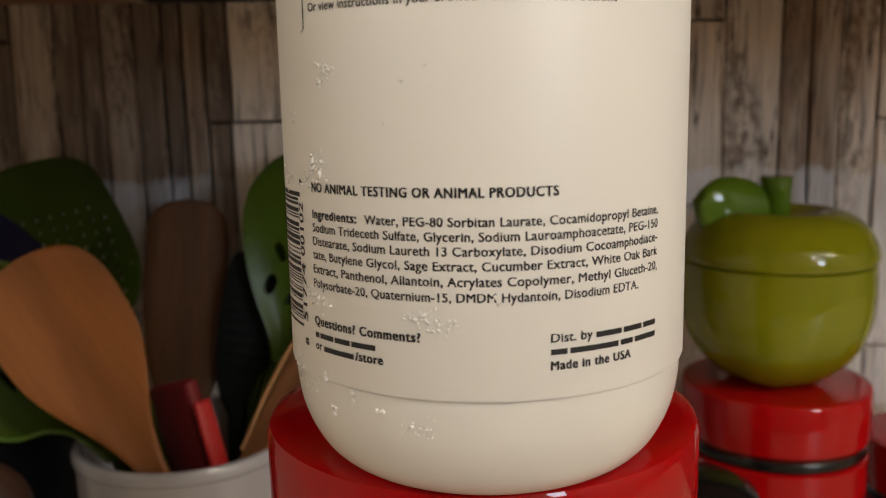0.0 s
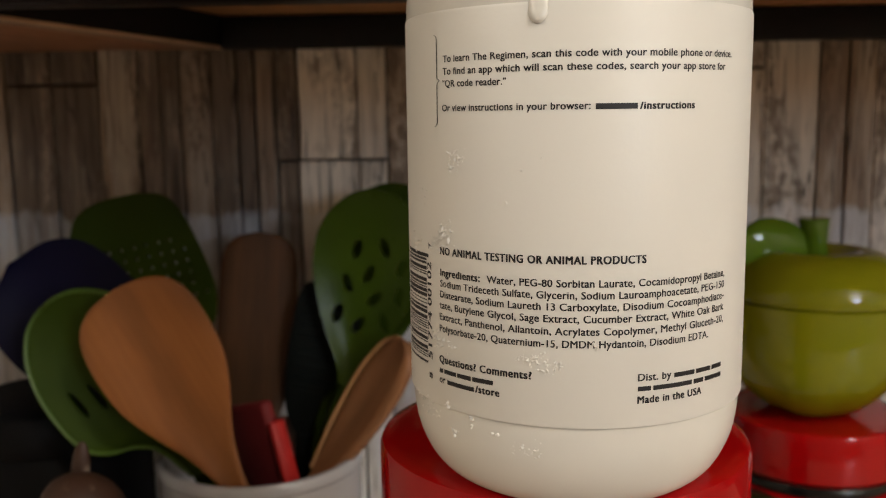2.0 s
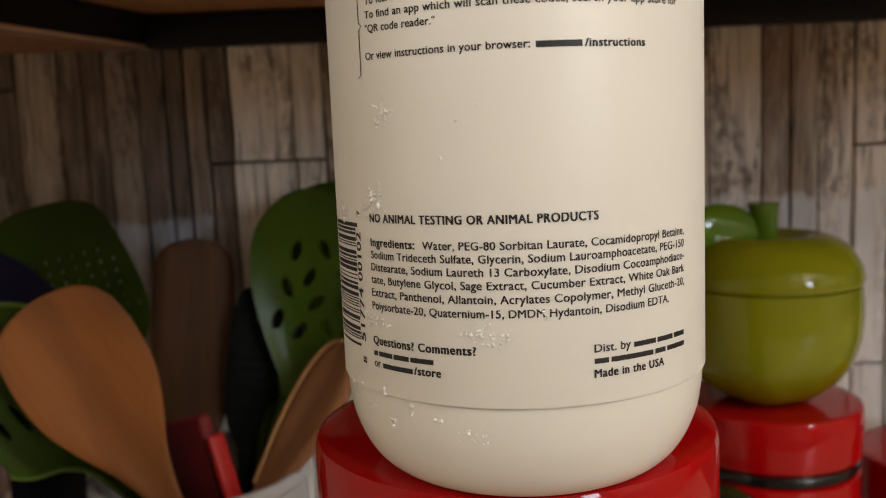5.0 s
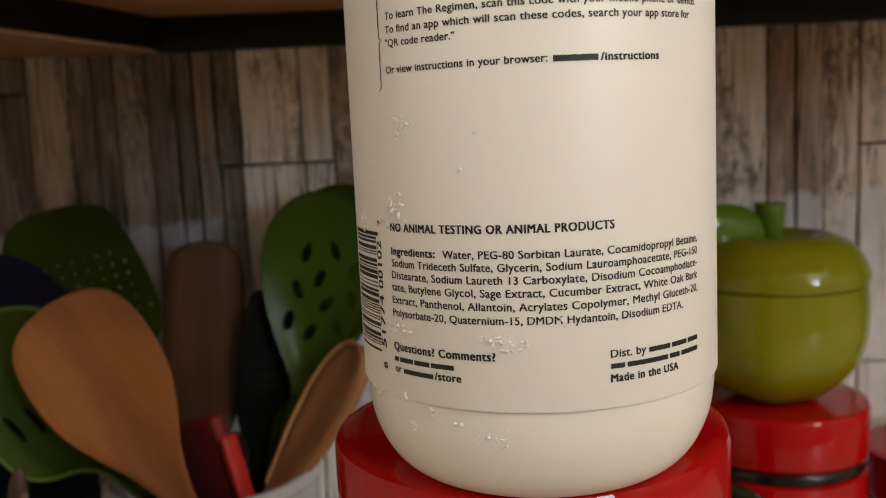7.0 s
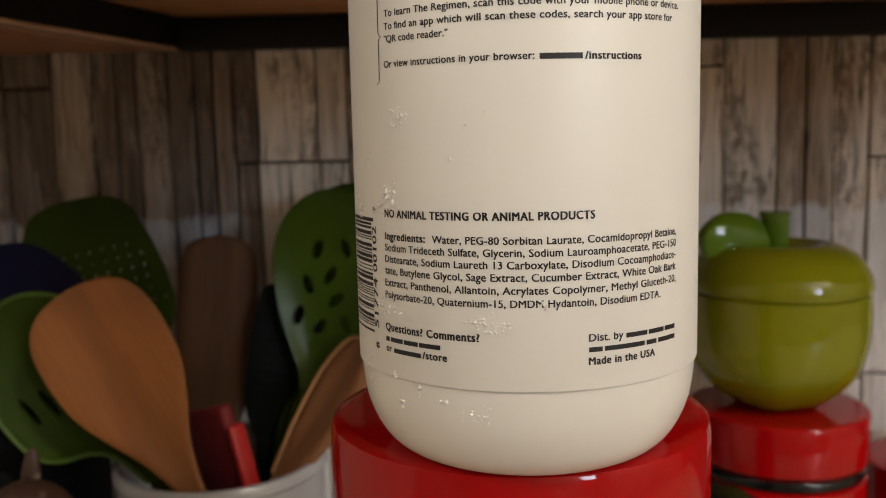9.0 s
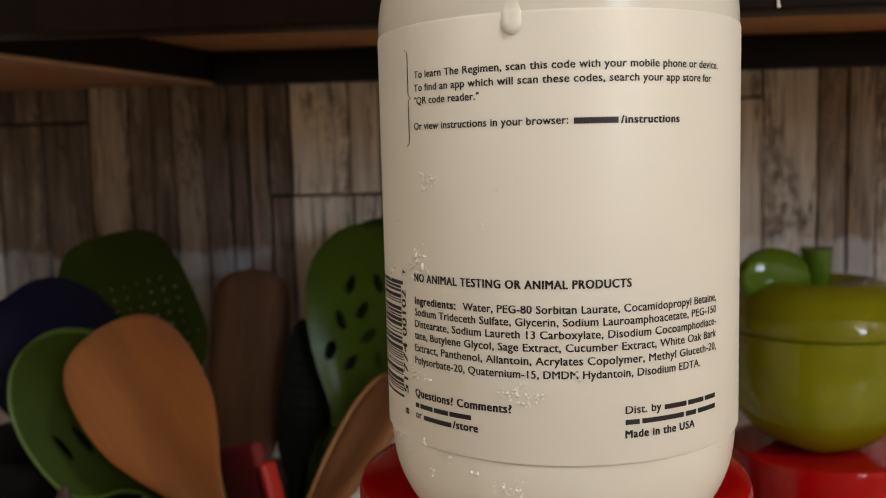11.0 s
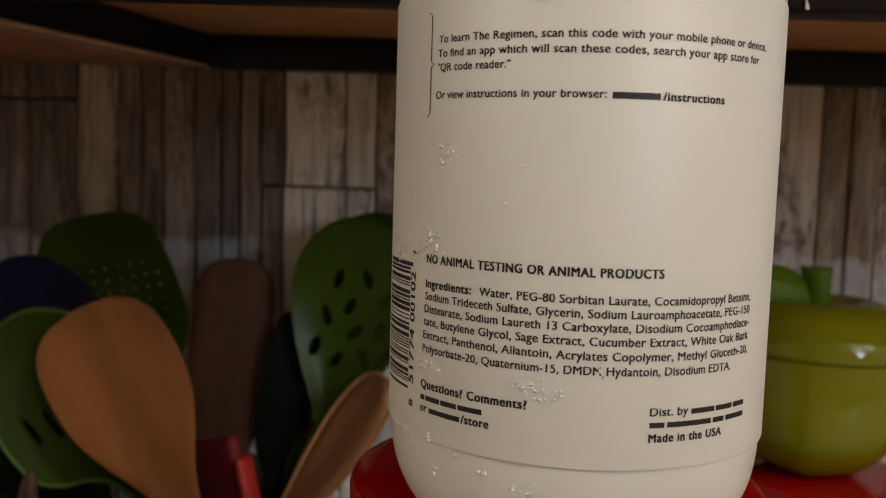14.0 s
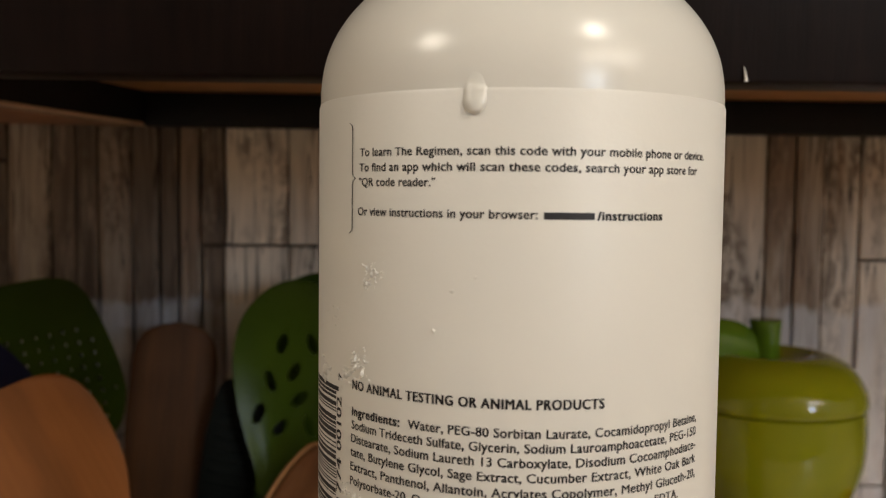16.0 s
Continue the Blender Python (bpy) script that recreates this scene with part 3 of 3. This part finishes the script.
    printed(lab, "or", -53.0, -50.0, -33.1, 0.0014)
    word_bars(lab, -49.0, -37.4, -33.1, (8,))
    printed(lab, "/store", -36.9, -28.2, -33.1, 0.0014, True)
    printed(lab, "Dist. by", 13.5, 24.6, -29.0, 0.0014)
    word_bars(lab, 25.6, 46.6, -29.0, (6, 5, 4))
    word_bars(lab, 13.5, 46.6, -31.0, (3, 10, 3, 6))
    printed(lab, "Made in the USA", 13.4, 36.8, -33.4, 0.0014, True)
    # stripes and figures of the bar code, running up the label
    rng = random.Random(5)
    z = -30.2
    while z < -7.3:
        w = rng.choice((0.25, 0.25, 0.5, 0.75))
        bar(lab, -79.5, -60.2 if rng.random() < 0.9 else -58.8, z, w * 0.001, "barcode_stripe")
        z += w + rng.choice((0.25, 0.25, 0.5, 0.5, 0.75))
    printed(lab, "51774", -57.2, -18.8, -29.0, 0.0017, upright=True)
    printed(lab, "00102", -57.2, -8.3, -17.6, 0.0017, upright=True)
    printed(lab, "8", -57.2, -31.9, -33.2, 0.0014, upright=True)
    printed(lab, "7", -56.6, -4.3, -5.6, 0.0014, upright=True)
    # curly bracket beside the paragraph
    bm = bmesh.new()
    pts = []
    for i in range(41):
        u = i / 40
        t = -52.3
        t -= 1.3 * max(0, (abs(u - 0.5) - 0.46) / 0.04) ** 2
        t += 1.3 * max(0, 1 - abs(u - 0.5) / 0.03)
        pts.append((t, 19.4 + 17.9 * u))
    rows = [(bm.verts.new(on_label(t - 0.2, Z0 + z * 0.001)), bm.verts.new(on_label(t + 0.2, Z0 + z * 0.001))) for t, z in pts]
    for a, c in zip(rows, rows[1:]):
        bm.faces.new((a[0], a[1], c[1], c[0]))
    part("printed_bracket", bm, M_INK, lab, "thin black printed bracket", smooth=False)
    # a run of soap that dried over the label's upper edge
    outline = smooth_rows([(0.0458, 0.0012, -0.0002), (0.0446, 0.0015, -0.00005), (0.0430, 0.0018, 0.00015), (0.0410, 0.0020, 0.0005), (0.0395, 0.0020, 0.0008), (0.0385, 0.0015, 0.0008), (0.0380, 0.0008, 0.0005), (0.0378, 0.0001, 0.0)], 30)
    levels = sorted((z - Z0, r) for r, z in smooth_rows(shoulder, 30))
    bm, rows = bmesh.new(), []
    for z, half, lift in outline:
        r0 = R_LABEL if z < HIGH - Z0 else float(np.interp(z, [p[0] for p in levels], [p[1] for p in levels]))
        row = []
        for k in range(15):
            q = -1 + 2 * k / 14
            a = radians(-16.2) + q * half / R_LABEL
            r = r0 - 0.0003 + (lift + 0.0003) * max(0.0, 1 - q * q) ** 0.6
            row.append(bm.verts.new((r * math.sin(a), -r * math.cos(a), Z0 + z)))
        rows.append(row)
    for p, q in zip(rows, rows[1:]):
        for k in range(14):
            bm.faces.new((p[k], p[k + 1], q[k + 1], q[k]))
    part("soap_run", bm, M_PLASTIC, b, "dried run of white soap", angle=80)
    rng = random.Random(11)
    bm = bmesh.new()
    for th, z, spread, count, size in (
        (-44.6, 13.6, 0.9, 20, 0.00032), (-46.0, 11.8, 0.5, 9, 0.0003), (-16.0, 13.4, 0.5, 3, 0.00016), (-21.2, 11.3, 0.15, 2, 0.0002), (-25.5, 4.9, 0.2, 3, 0.00022),
        (-49.5, -1.6, 1.1, 26, 0.00034), (-54.0, -4.4, 0.9, 18, 0.0003), (-68.0, -5.0, 1.1, 22, 0.00034), (-52.9, -24.4, 0.9, 24, 0.00026), (-46.5, -24.6, 0.6, 7, 0.0002),
        (-16.6, -25.2, 1.2, 30, 0.00024), (-11.6, -26.0, 0.9, 18, 0.00024), (-22.0, -24.9, 0.6, 8, 0.00018), (0.2, -21.7, 0.35, 5, 0.00024), (-13.0, -27.4, 0.7, 5, 0.0002),
        (-39.6, -38.9, 0.25, 5, 0.0003), (-39.6, -40.4, 0.2, 3, 0.00025), (-48.1, -43.0, 0.5, 7, 0.00026), (-29.5, -41.3, 0.35, 5, 0.00026), (-21.5, -43.2, 0.9, 14, 0.00024),
        (-17.0, -43.8, 0.8, 12, 0.00024), (-49.5, -37.8, 0.7, 9, 0.00024), (-66.0, -38.6, 1.2, 16, 0.00030), (-58.0, -40.0, 1.2, 12, 0.00024), (-60.0, 6.0, 1.2, 6, 0.0002),
    ):
        flake_clump(bm, th, z, spread, count, size, rng)
    tagged(part("soap_crust", bm, M_FLAKE, b, "scattered crusts of dried white soap", smooth=False), kind="stuff")
    return b


bottle()


# ---- crock and utensils ----
CX, CY, CR, RIM = -0.137, 0.250, 0.0535, Z0 - 0.151


def crock():
    c = thing("utensil_crock", (CX, CY, 0), "white glazed stoneware crock holding cooking utensils", "crock")
    prof = [(0, 0.0), (CR - 0.006, 0.0), (CR - 0.002, 0.002), (CR - 0.0005, 0.008), (CR - 0.0012, RIM - 0.02), (CR - 0.001, RIM - 0.0065), (CR - 0.0053, RIM - 0.0065), (CR - 0.0055, RIM - 0.02), (CR - 0.0065, 0.010), (CR - 0.010, 0.007), (0, 0.007)]
    part("pot", lathe(prof, 96), M_CROCK, c, "white glazed pot")
    part("rim", lathe([(CR - 0.0052, RIM - 0.0066), (CR - 0.0010, RIM - 0.0066), (CR + 0.0002, RIM - 0.0052), (CR + 0.0002, RIM - 0.0018), (CR - 0.0013, RIM), (CR - 0.0036, RIM), (CR - 0.005, RIM - 0.0025), (CR - 0.0052, RIM - 0.0065)], 96), M_CROCK, c, "rounded glazed rim")


crock()


def utensil(name, label, category, head_mesh, head_name, mat, at, rx, lean, rz, neck, foot, radii, handle_mat=None, head_label="", flat=1.0, rest=None):
    """A utensil standing in the crock: its head at a pose, its handle from the neck down to a foot in the pot."""
    u = thing(name, (0, 0, 0), label, category, "utensils in the crock")
    head = part(head_name, head_mesh, mat, u, head_label, m=pose(*at, 0, lean, 0) @ pose(0, 0, 0, rx, 0, rz))
    way = [neck, rest, foot] if rest else [neck, foot]
    pts = smooth_rows(way, 11)
    rr = [radii[0] + (radii[1] - radii[0]) * min(1, k / 5) for k in range(11)]
    part("handle", tube(pts, rr, 16, flat), handle_mat or mat, u)
    return u, head


def spoon_front():
    widths = [(0.0, 0.0055), (0.012, 0.0068), (0.030, 0.0122), (0.050, 0.0222), (0.066, 0.0284), (0.085, 0.0304), (0.100, 0.0290), (0.109, 0.0248), (0.1145, 0.0182), (0.1172, 0.0100), (0.1180, 0.0015)]
    utensil("wooden_spoon", "large beech cooking spoon with visible grain, in a crock", "spoon", blade(widths, 0.006, dish=0.004), "spoon_head", M_BEECH,
            (-0.1358, 0.206, Z0 - 0.160), -4, -29.4, 8, (-0.1375, 0.206, Z0 - 0.158), (-0.112, 0.262, 0.012), (0.0055, 0.006))


def spoon_green():
    widths = [(0.0, 0.0060), (0.020, 0.0085), (0.030, 0.0155), (0.037, 0.0275), (0.046, 0.0345), (0.060, 0.0362), (0.080, 0.0335), (0.097, 0.0265), (0.108, 0.0165), (0.1120, 0.0080), (0.1130, 0.0015)]
    slots = [(-0.0235 + 0.0085 * k, 0.0660 - 0.0030 * (k % 2), 0.0016, 0.0085, 4) for k in range(6)]
    u, head = utensil("serving_spoon", "green nylon slotted serving spoon with a lighter rim, in a crock", "spoon", cut(blade(widths, 0.0045, dish=0.012), slots), "spoon_head", M_GREEN_DARK,
                      (-0.162, 0.226, Z0 - 0.1520), -4, -43, 10, (-0.162, 0.2265, Z0 - 0.1515), (-0.128, 0.262, 0.014), (0.0058, 0.006))
    rows = smooth_rows(widths, 40)
    left = [(-w, -0.0005, z) for z, w in rows]
    right = [(w, -0.0005, z) for z, w in rows[::-1]]
    part("rim", tube(left + right, [0.0011] * (len(left) * 2), 8), M_LIME, head, "lighter green rim")


def skimmer():
    widths = [(0.0, 0.0060), (0.012, 0.014), (0.030, 0.034), (0.045, 0.0405), (0.058, 0.0410), (0.075, 0.0385), (0.092, 0.0345), (0.104, 0.0300), (0.111, 0.0235), (0.1145, 0.012), (0.1150, 0.002)]
    holes = []
    for i in range(-5, 6):
        for k in range(9):
            x, z = i * 0.0072, 0.030 + k * 0.0068
            if abs(x) < 0.037 - 0.25 * abs(z - 0.05) and 0.028 < z < 0.095:
                holes.append((x, z, 0.0011, 0.0012, 0))
    bm = cut(blade(widths, 0.003, dish=0.006), holes)
    utensil("skimmer", "dark green perforated skimmer, in a crock", "skimmer", bm, "skimmer_head", M_GREEN_DARK, (-0.2035, 0.300, Z0 - 0.134), -4, -12, 6,
            (-0.2035, 0.301, Z0 - 0.133), (-0.150, 0.272, 0.014), (0.0055, 0.005), rest=(-0.166, 0.281, Z0 - 0.152))


def slotted():
    widths = [(0.0, 0.0055), (0.012, 0.0075), (0.030, 0.0170), (0.048, 0.0250), (0.068, 0.0305), (0.088, 0.0295), (0.103, 0.0205), (0.1105, 0.0100), (0.1120, 0.0015)]
    holes = []
    for x, z, lean in ((-0.0105, 0.0820, 10), (0.0020, 0.0850, -28), (0.0115, 0.0760, 15), (-0.0125, 0.0620, -25), (-0.0035, 0.0690, 22), (0.0010, 0.0560, 40),
                       (0.0125, 0.0600, 2), (-0.0145, 0.0450, 5), (-0.0045, 0.0400, 35), (0.0075, 0.0440, -30)):
        holes.append((x * 1.22 + 0.0048, z - 0.0042, 0.0028, 0.0056, lean))
    bm = cut(blade(widths, 0.0032, dish=0.009), holes)
    utensil("slotted_spoon", "bright green nylon slotted spoon with ten oval slots, in a crock", "spoon", bm, "spoon_head", M_GREEN, (-0.0955, 0.279, Z0 - 0.128), -4, 10, -6,
            (-0.0955, 0.280, Z0 - 0.127), (-0.118, 0.262, 0.014), (0.0055, 0.005), rest=(-0.103, 0.272, Z0 - 0.152))


def spatula_back():
    widths = [(0.0, 0.0070), (0.014, 0.0120), (0.036, 0.0190), (0.065, 0.0228), (0.095, 0.0228), (0.113, 0.0217), (0.1215, 0.0180), (0.1262, 0.0110), (0.1280, 0.0015)]
    utensil("wooden_spatula", "dark oiled wooden spatula with a rounded end, in a crock", "spatula", blade(widths, 0.005, dish=0.001), "blade", M_WALNUT, (-0.152, 0.289, Z0 - 0.168), -17, 1.5, 4,
            (-0.152, 0.289, Z0 - 0.166), (-0.145, 0.276, 0.012), (0.0065, 0.006))


def spoon_right():
    widths = [(0.0, 0.0060), (0.012, 0.0095), (0.034, 0.0150), (0.060, 0.0175), (0.078, 0.0140), (0.086, 0.0075), (0.0880, 0.0015)]
    u, head = utensil("wooden_spoon", "narrow beech spoon turned on edge, in a crock", "spoon", blade(widths, 0.0085, dish=0.003), "spoon_head", M_OAK, (-0.1065, 0.243, Z0 - 0.166), -3, 31, -54,
                      (-0.1065, 0.243, Z0 - 0.165), (-0.120, 0.262, 0.012), (0.0058, 0.006))
    rows = smooth_rows(widths, 24)
    part("worn_edge", tube([(-w + 0.0008, -0.0036, z) for z, w in rows[1:-1]], [0.0011] * 22, 8), M_BEECH_EDGE, head, "paler worn edge")


def spatula_red():
    u = thing("silicone_spatula", (0, 0, 0), "red silicone spatula with a dark maroon face, in a crock", "spatula", "utensils in the crock")
    m = pose(-0.1365, 0.246, Z0 - 0.152, 2, -17, -38)
    part("blade", box(-0.017, 0.017, -0.004, 0.004, -0.028, 0.027, 0.003, 3), M_MAROON, u, "dark maroon silicone blade", m=m)
    part("edge", box(0.0172, 0.0215, -0.0048, 0.0048, -0.028, 0.016, 0.0018, 3), M_REDSIL, u, "bright red silicone edge", m=m)
    part("handle", tube([(-0.128, 0.250, Z0 - 0.178), (-0.122, 0.262, 0.012)], [0.005, 0.005], 12), M_REDSIL, u)


def turner_black():
    widths = [(0.0, 0.0060), (0.015, 0.0140), (0.045, 0.0185), (0.075, 0.0185), (0.086, 0.0150), (0.0885, 0.002)]
    u, head = utensil("turner", "black ribbed nylon turner, in a crock", "turner", blade(widths, 0.003), "blade", M_BLACKGREEN, (-0.122, 0.290, Z0 - 0.158), -6, 12, 0,
                      (-0.122, 0.2905, Z0 - 0.157), (-0.126, 0.282, 0.012), (0.0055, 0.006))
    for k in range(9):
        part("rib", tube([(-0.014, -0.002, 0.026 + 0.006 * k), (0.014, -0.002, 0.026 + 0.006 * k)], [0.0008, 0.0008], 6), M_BLACKGREEN, head)


def ladle_blue():
    widths = [(0.0, 0.0050), (0.030, 0.0065), (0.048, 0.0200), (0.065, 0.0340), (0.090, 0.0400), (0.118, 0.0370), (0.133, 0.0240), (0.1400, 0.002)]
    u, head = utensil("ladle", "navy blue nylon ladle, in a crock", "ladle", blade(widths, 0.004, dish=0.014), "ladle_head", M_BLUE, (-0.178, 0.276, Z0 - 0.150), -3, -48, 8,
                      (-0.1775, 0.276, Z0 - 0.1495), (-0.150, 0.262, 0.016), (0.0050, 0.005))


def spoon_rear():
    widths = [(0.0, 0.0055), (0.014, 0.0075), (0.034, 0.0180), (0.056, 0.0300), (0.078, 0.0345), (0.098, 0.0310), (0.112, 0.0200), (0.1185, 0.0090), (0.1200, 0.0015)]
    utensil("serving_spoon", "dark green nylon spoon behind the slotted spoon, in a crock", "spoon", blade(widths, 0.0036, dish=0.010), "spoon_head", M_GREEN_DARK, (-0.098, 0.300, Z0 - 0.131), -5, 17, -4,
            (-0.098, 0.3005, Z0 - 0.130), (-0.120, 0.268, 0.014), (0.0055, 0.005), rest=(-0.110, 0.283, Z0 - 0.152))


def brush_red():
    u = thing("pastry_brush", (0, 0, 0), "red silicone pastry brush, in a crock", "brush", "utensils in the crock")
    part("brush_head", box(-0.009, 0.014, -0.005, 0.005, -0.008, 0.009, 0.003, 3), M_REDSIL, u, "red silicone brush head", m=pose(-0.056, 0.318, Z0 - 0.0800, -4, 24, 0))
    part("handle", tube(smooth_rows([(-0.0585, 0.317, Z0 - 0.088), (-0.101, 0.279, Z0 - 0.152), (-0.124, 0.262, 0.012)], 12), [0.004] * 12, 12), M_GREEN_DARK, u)


for build in (spoon_front, spoon_green, skimmer, slotted, spatula_back, spoon_right, spatula_red, turner_black, ladle_blue, spoon_rear, brush_red):
    build()


def figurine(x, y):
    bm = bmesh.new()

    def blob(at, sx, sy, sz, lean=0.0):
        res = bmesh.ops.create_uvsphere(bm, u_segments=24, v_segments=16, radius=1.0)
        m = pose(*at, 0, lean, 0) @ Matrix.Diagonal((sx, sy, sz, 1))
        bmesh.ops.transform(bm, matrix=m, verts=res["verts"])

    blob((0, 0, 0.05), 0.028, 0.03, 0.05)
    blob((0.004, -0.006, 0.118), 0.017, 0.018, 0.025, -10)
    blob((0.012, -0.016, 0.138), 0.020, 0.017, 0.016, 28)
    blob((0.028, -0.024, 0.130), 0.010, 0.010, 0.009, 30)
    blob((0.006, -0.004, 0.153), 0.0042, 0.003, 0.013, 8)
    return tagged(part("figurine", bm, M_FIG, None, "brown glazed animal figurine with pale patches", m=Matrix.Translation((x, y, 0))), category="figurine")


figurine(-0.212, 0.192)


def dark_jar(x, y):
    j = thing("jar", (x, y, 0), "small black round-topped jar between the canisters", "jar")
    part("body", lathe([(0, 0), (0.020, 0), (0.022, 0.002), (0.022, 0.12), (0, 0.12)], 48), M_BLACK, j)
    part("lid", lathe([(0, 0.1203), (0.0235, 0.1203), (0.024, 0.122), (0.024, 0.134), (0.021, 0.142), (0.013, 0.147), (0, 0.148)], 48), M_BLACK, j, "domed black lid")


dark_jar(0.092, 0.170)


# Guessed form that fills the dark area behind the figurine; its nature is unknown.
def black_form(x, y, r, top):
    j = thing("jar", (x, y, 0), "wide near-black round form behind the figurine", "jar")
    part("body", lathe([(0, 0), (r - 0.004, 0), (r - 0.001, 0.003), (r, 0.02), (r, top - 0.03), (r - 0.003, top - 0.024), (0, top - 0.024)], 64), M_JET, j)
    part("lid", lathe([(0, top - 0.0237), (r - 0.002, top - 0.0237), (r, top - 0.021), (r, top - 0.008), (r - 0.004, top - 0.002), (r - 0.012, top), (0, top)], 64), M_JET, j, "flat black top")


black_form(-0.262, 0.285, 0.050, Z0 - 0.130)


# ---- boards of the wall ----
def board_mesh(x0, x1, y0, y1, z0, z1, rng):
    """A board with waney edges and a worn arris round its front."""
    bm = bmesh.new()
    n = max(2, int((z1 - z0) / 0.018))
    rows = []
    wa = wb = 0.0
    for i in range(n + 1):
        z = z0 + (z1 - z0) * i / n
        wa, wb = 0.6 * wa + rng.uniform(-0.0005, 0.0005), 0.6 * wb + rng.uniform(-0.0005, 0.0005)
        e = 0.0009
        a, c = x0 + wa, x1 + wb
        zf = z + (e if i == 0 else -e if i == n else 0)
        rows.append([bm.verts.new(p) for p in ((a, y1, z), (a, y0 + e, z), (a + e, y0, zf), (c - e, y0, zf), (c, y0 + e, z), (c, y1, z))])
    for r, q in zip(rows, rows[1:]):
        for k in range(5):
            bm.faces.new((r[k], r[k + 1], q[k + 1], q[k]))
    for r in (rows[0], rows[-1]):
        bm.faces.new((r[0], r[1], r[4], r[5]))
        bm.faces.new((r[1], r[2], r[3], r[4]))
    return bm


def boards():
    # Board tones; the dimness of the left end is partly put into darker boards.
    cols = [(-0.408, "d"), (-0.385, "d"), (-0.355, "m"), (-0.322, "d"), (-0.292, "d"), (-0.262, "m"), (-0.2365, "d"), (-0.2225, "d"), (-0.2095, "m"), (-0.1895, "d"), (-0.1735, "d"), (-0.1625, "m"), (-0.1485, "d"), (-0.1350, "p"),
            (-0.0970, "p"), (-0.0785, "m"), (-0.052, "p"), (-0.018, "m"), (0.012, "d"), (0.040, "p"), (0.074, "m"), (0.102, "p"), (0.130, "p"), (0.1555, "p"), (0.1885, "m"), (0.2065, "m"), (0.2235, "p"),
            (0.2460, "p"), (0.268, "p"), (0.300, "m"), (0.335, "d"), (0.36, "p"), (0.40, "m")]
    joints = {-0.292: (0.044,), -0.322: (0.044, -0.08), -0.1485: (-0.005, -0.10), -0.1350: (-0.005, -0.09), -0.0970: (-0.005,), 0.130: (0.048, -0.06), 0.2235: (-0.152,), 0.2460: (-0.01, -0.149), -0.2095: (-0.12,), -0.262: (-0.10,), 0.1885: (-0.075,)}
    rng = random.Random(3)
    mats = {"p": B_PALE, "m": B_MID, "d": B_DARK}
    for (x0, tone), (x1, _) in zip(cols, cols[1:]):
        zs = [0.21] + list(joints.get(x0, ())) + [-Z0 + 0.001]
        for za, zb in zip(zs, zs[1:]):
            gap = rng.uniform(0.0003, 0.0008)
            proud = rng.uniform(0.0, 0.0022)
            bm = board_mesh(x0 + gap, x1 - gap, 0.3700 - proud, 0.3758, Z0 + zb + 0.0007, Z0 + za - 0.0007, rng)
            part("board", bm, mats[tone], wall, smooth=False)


boards()
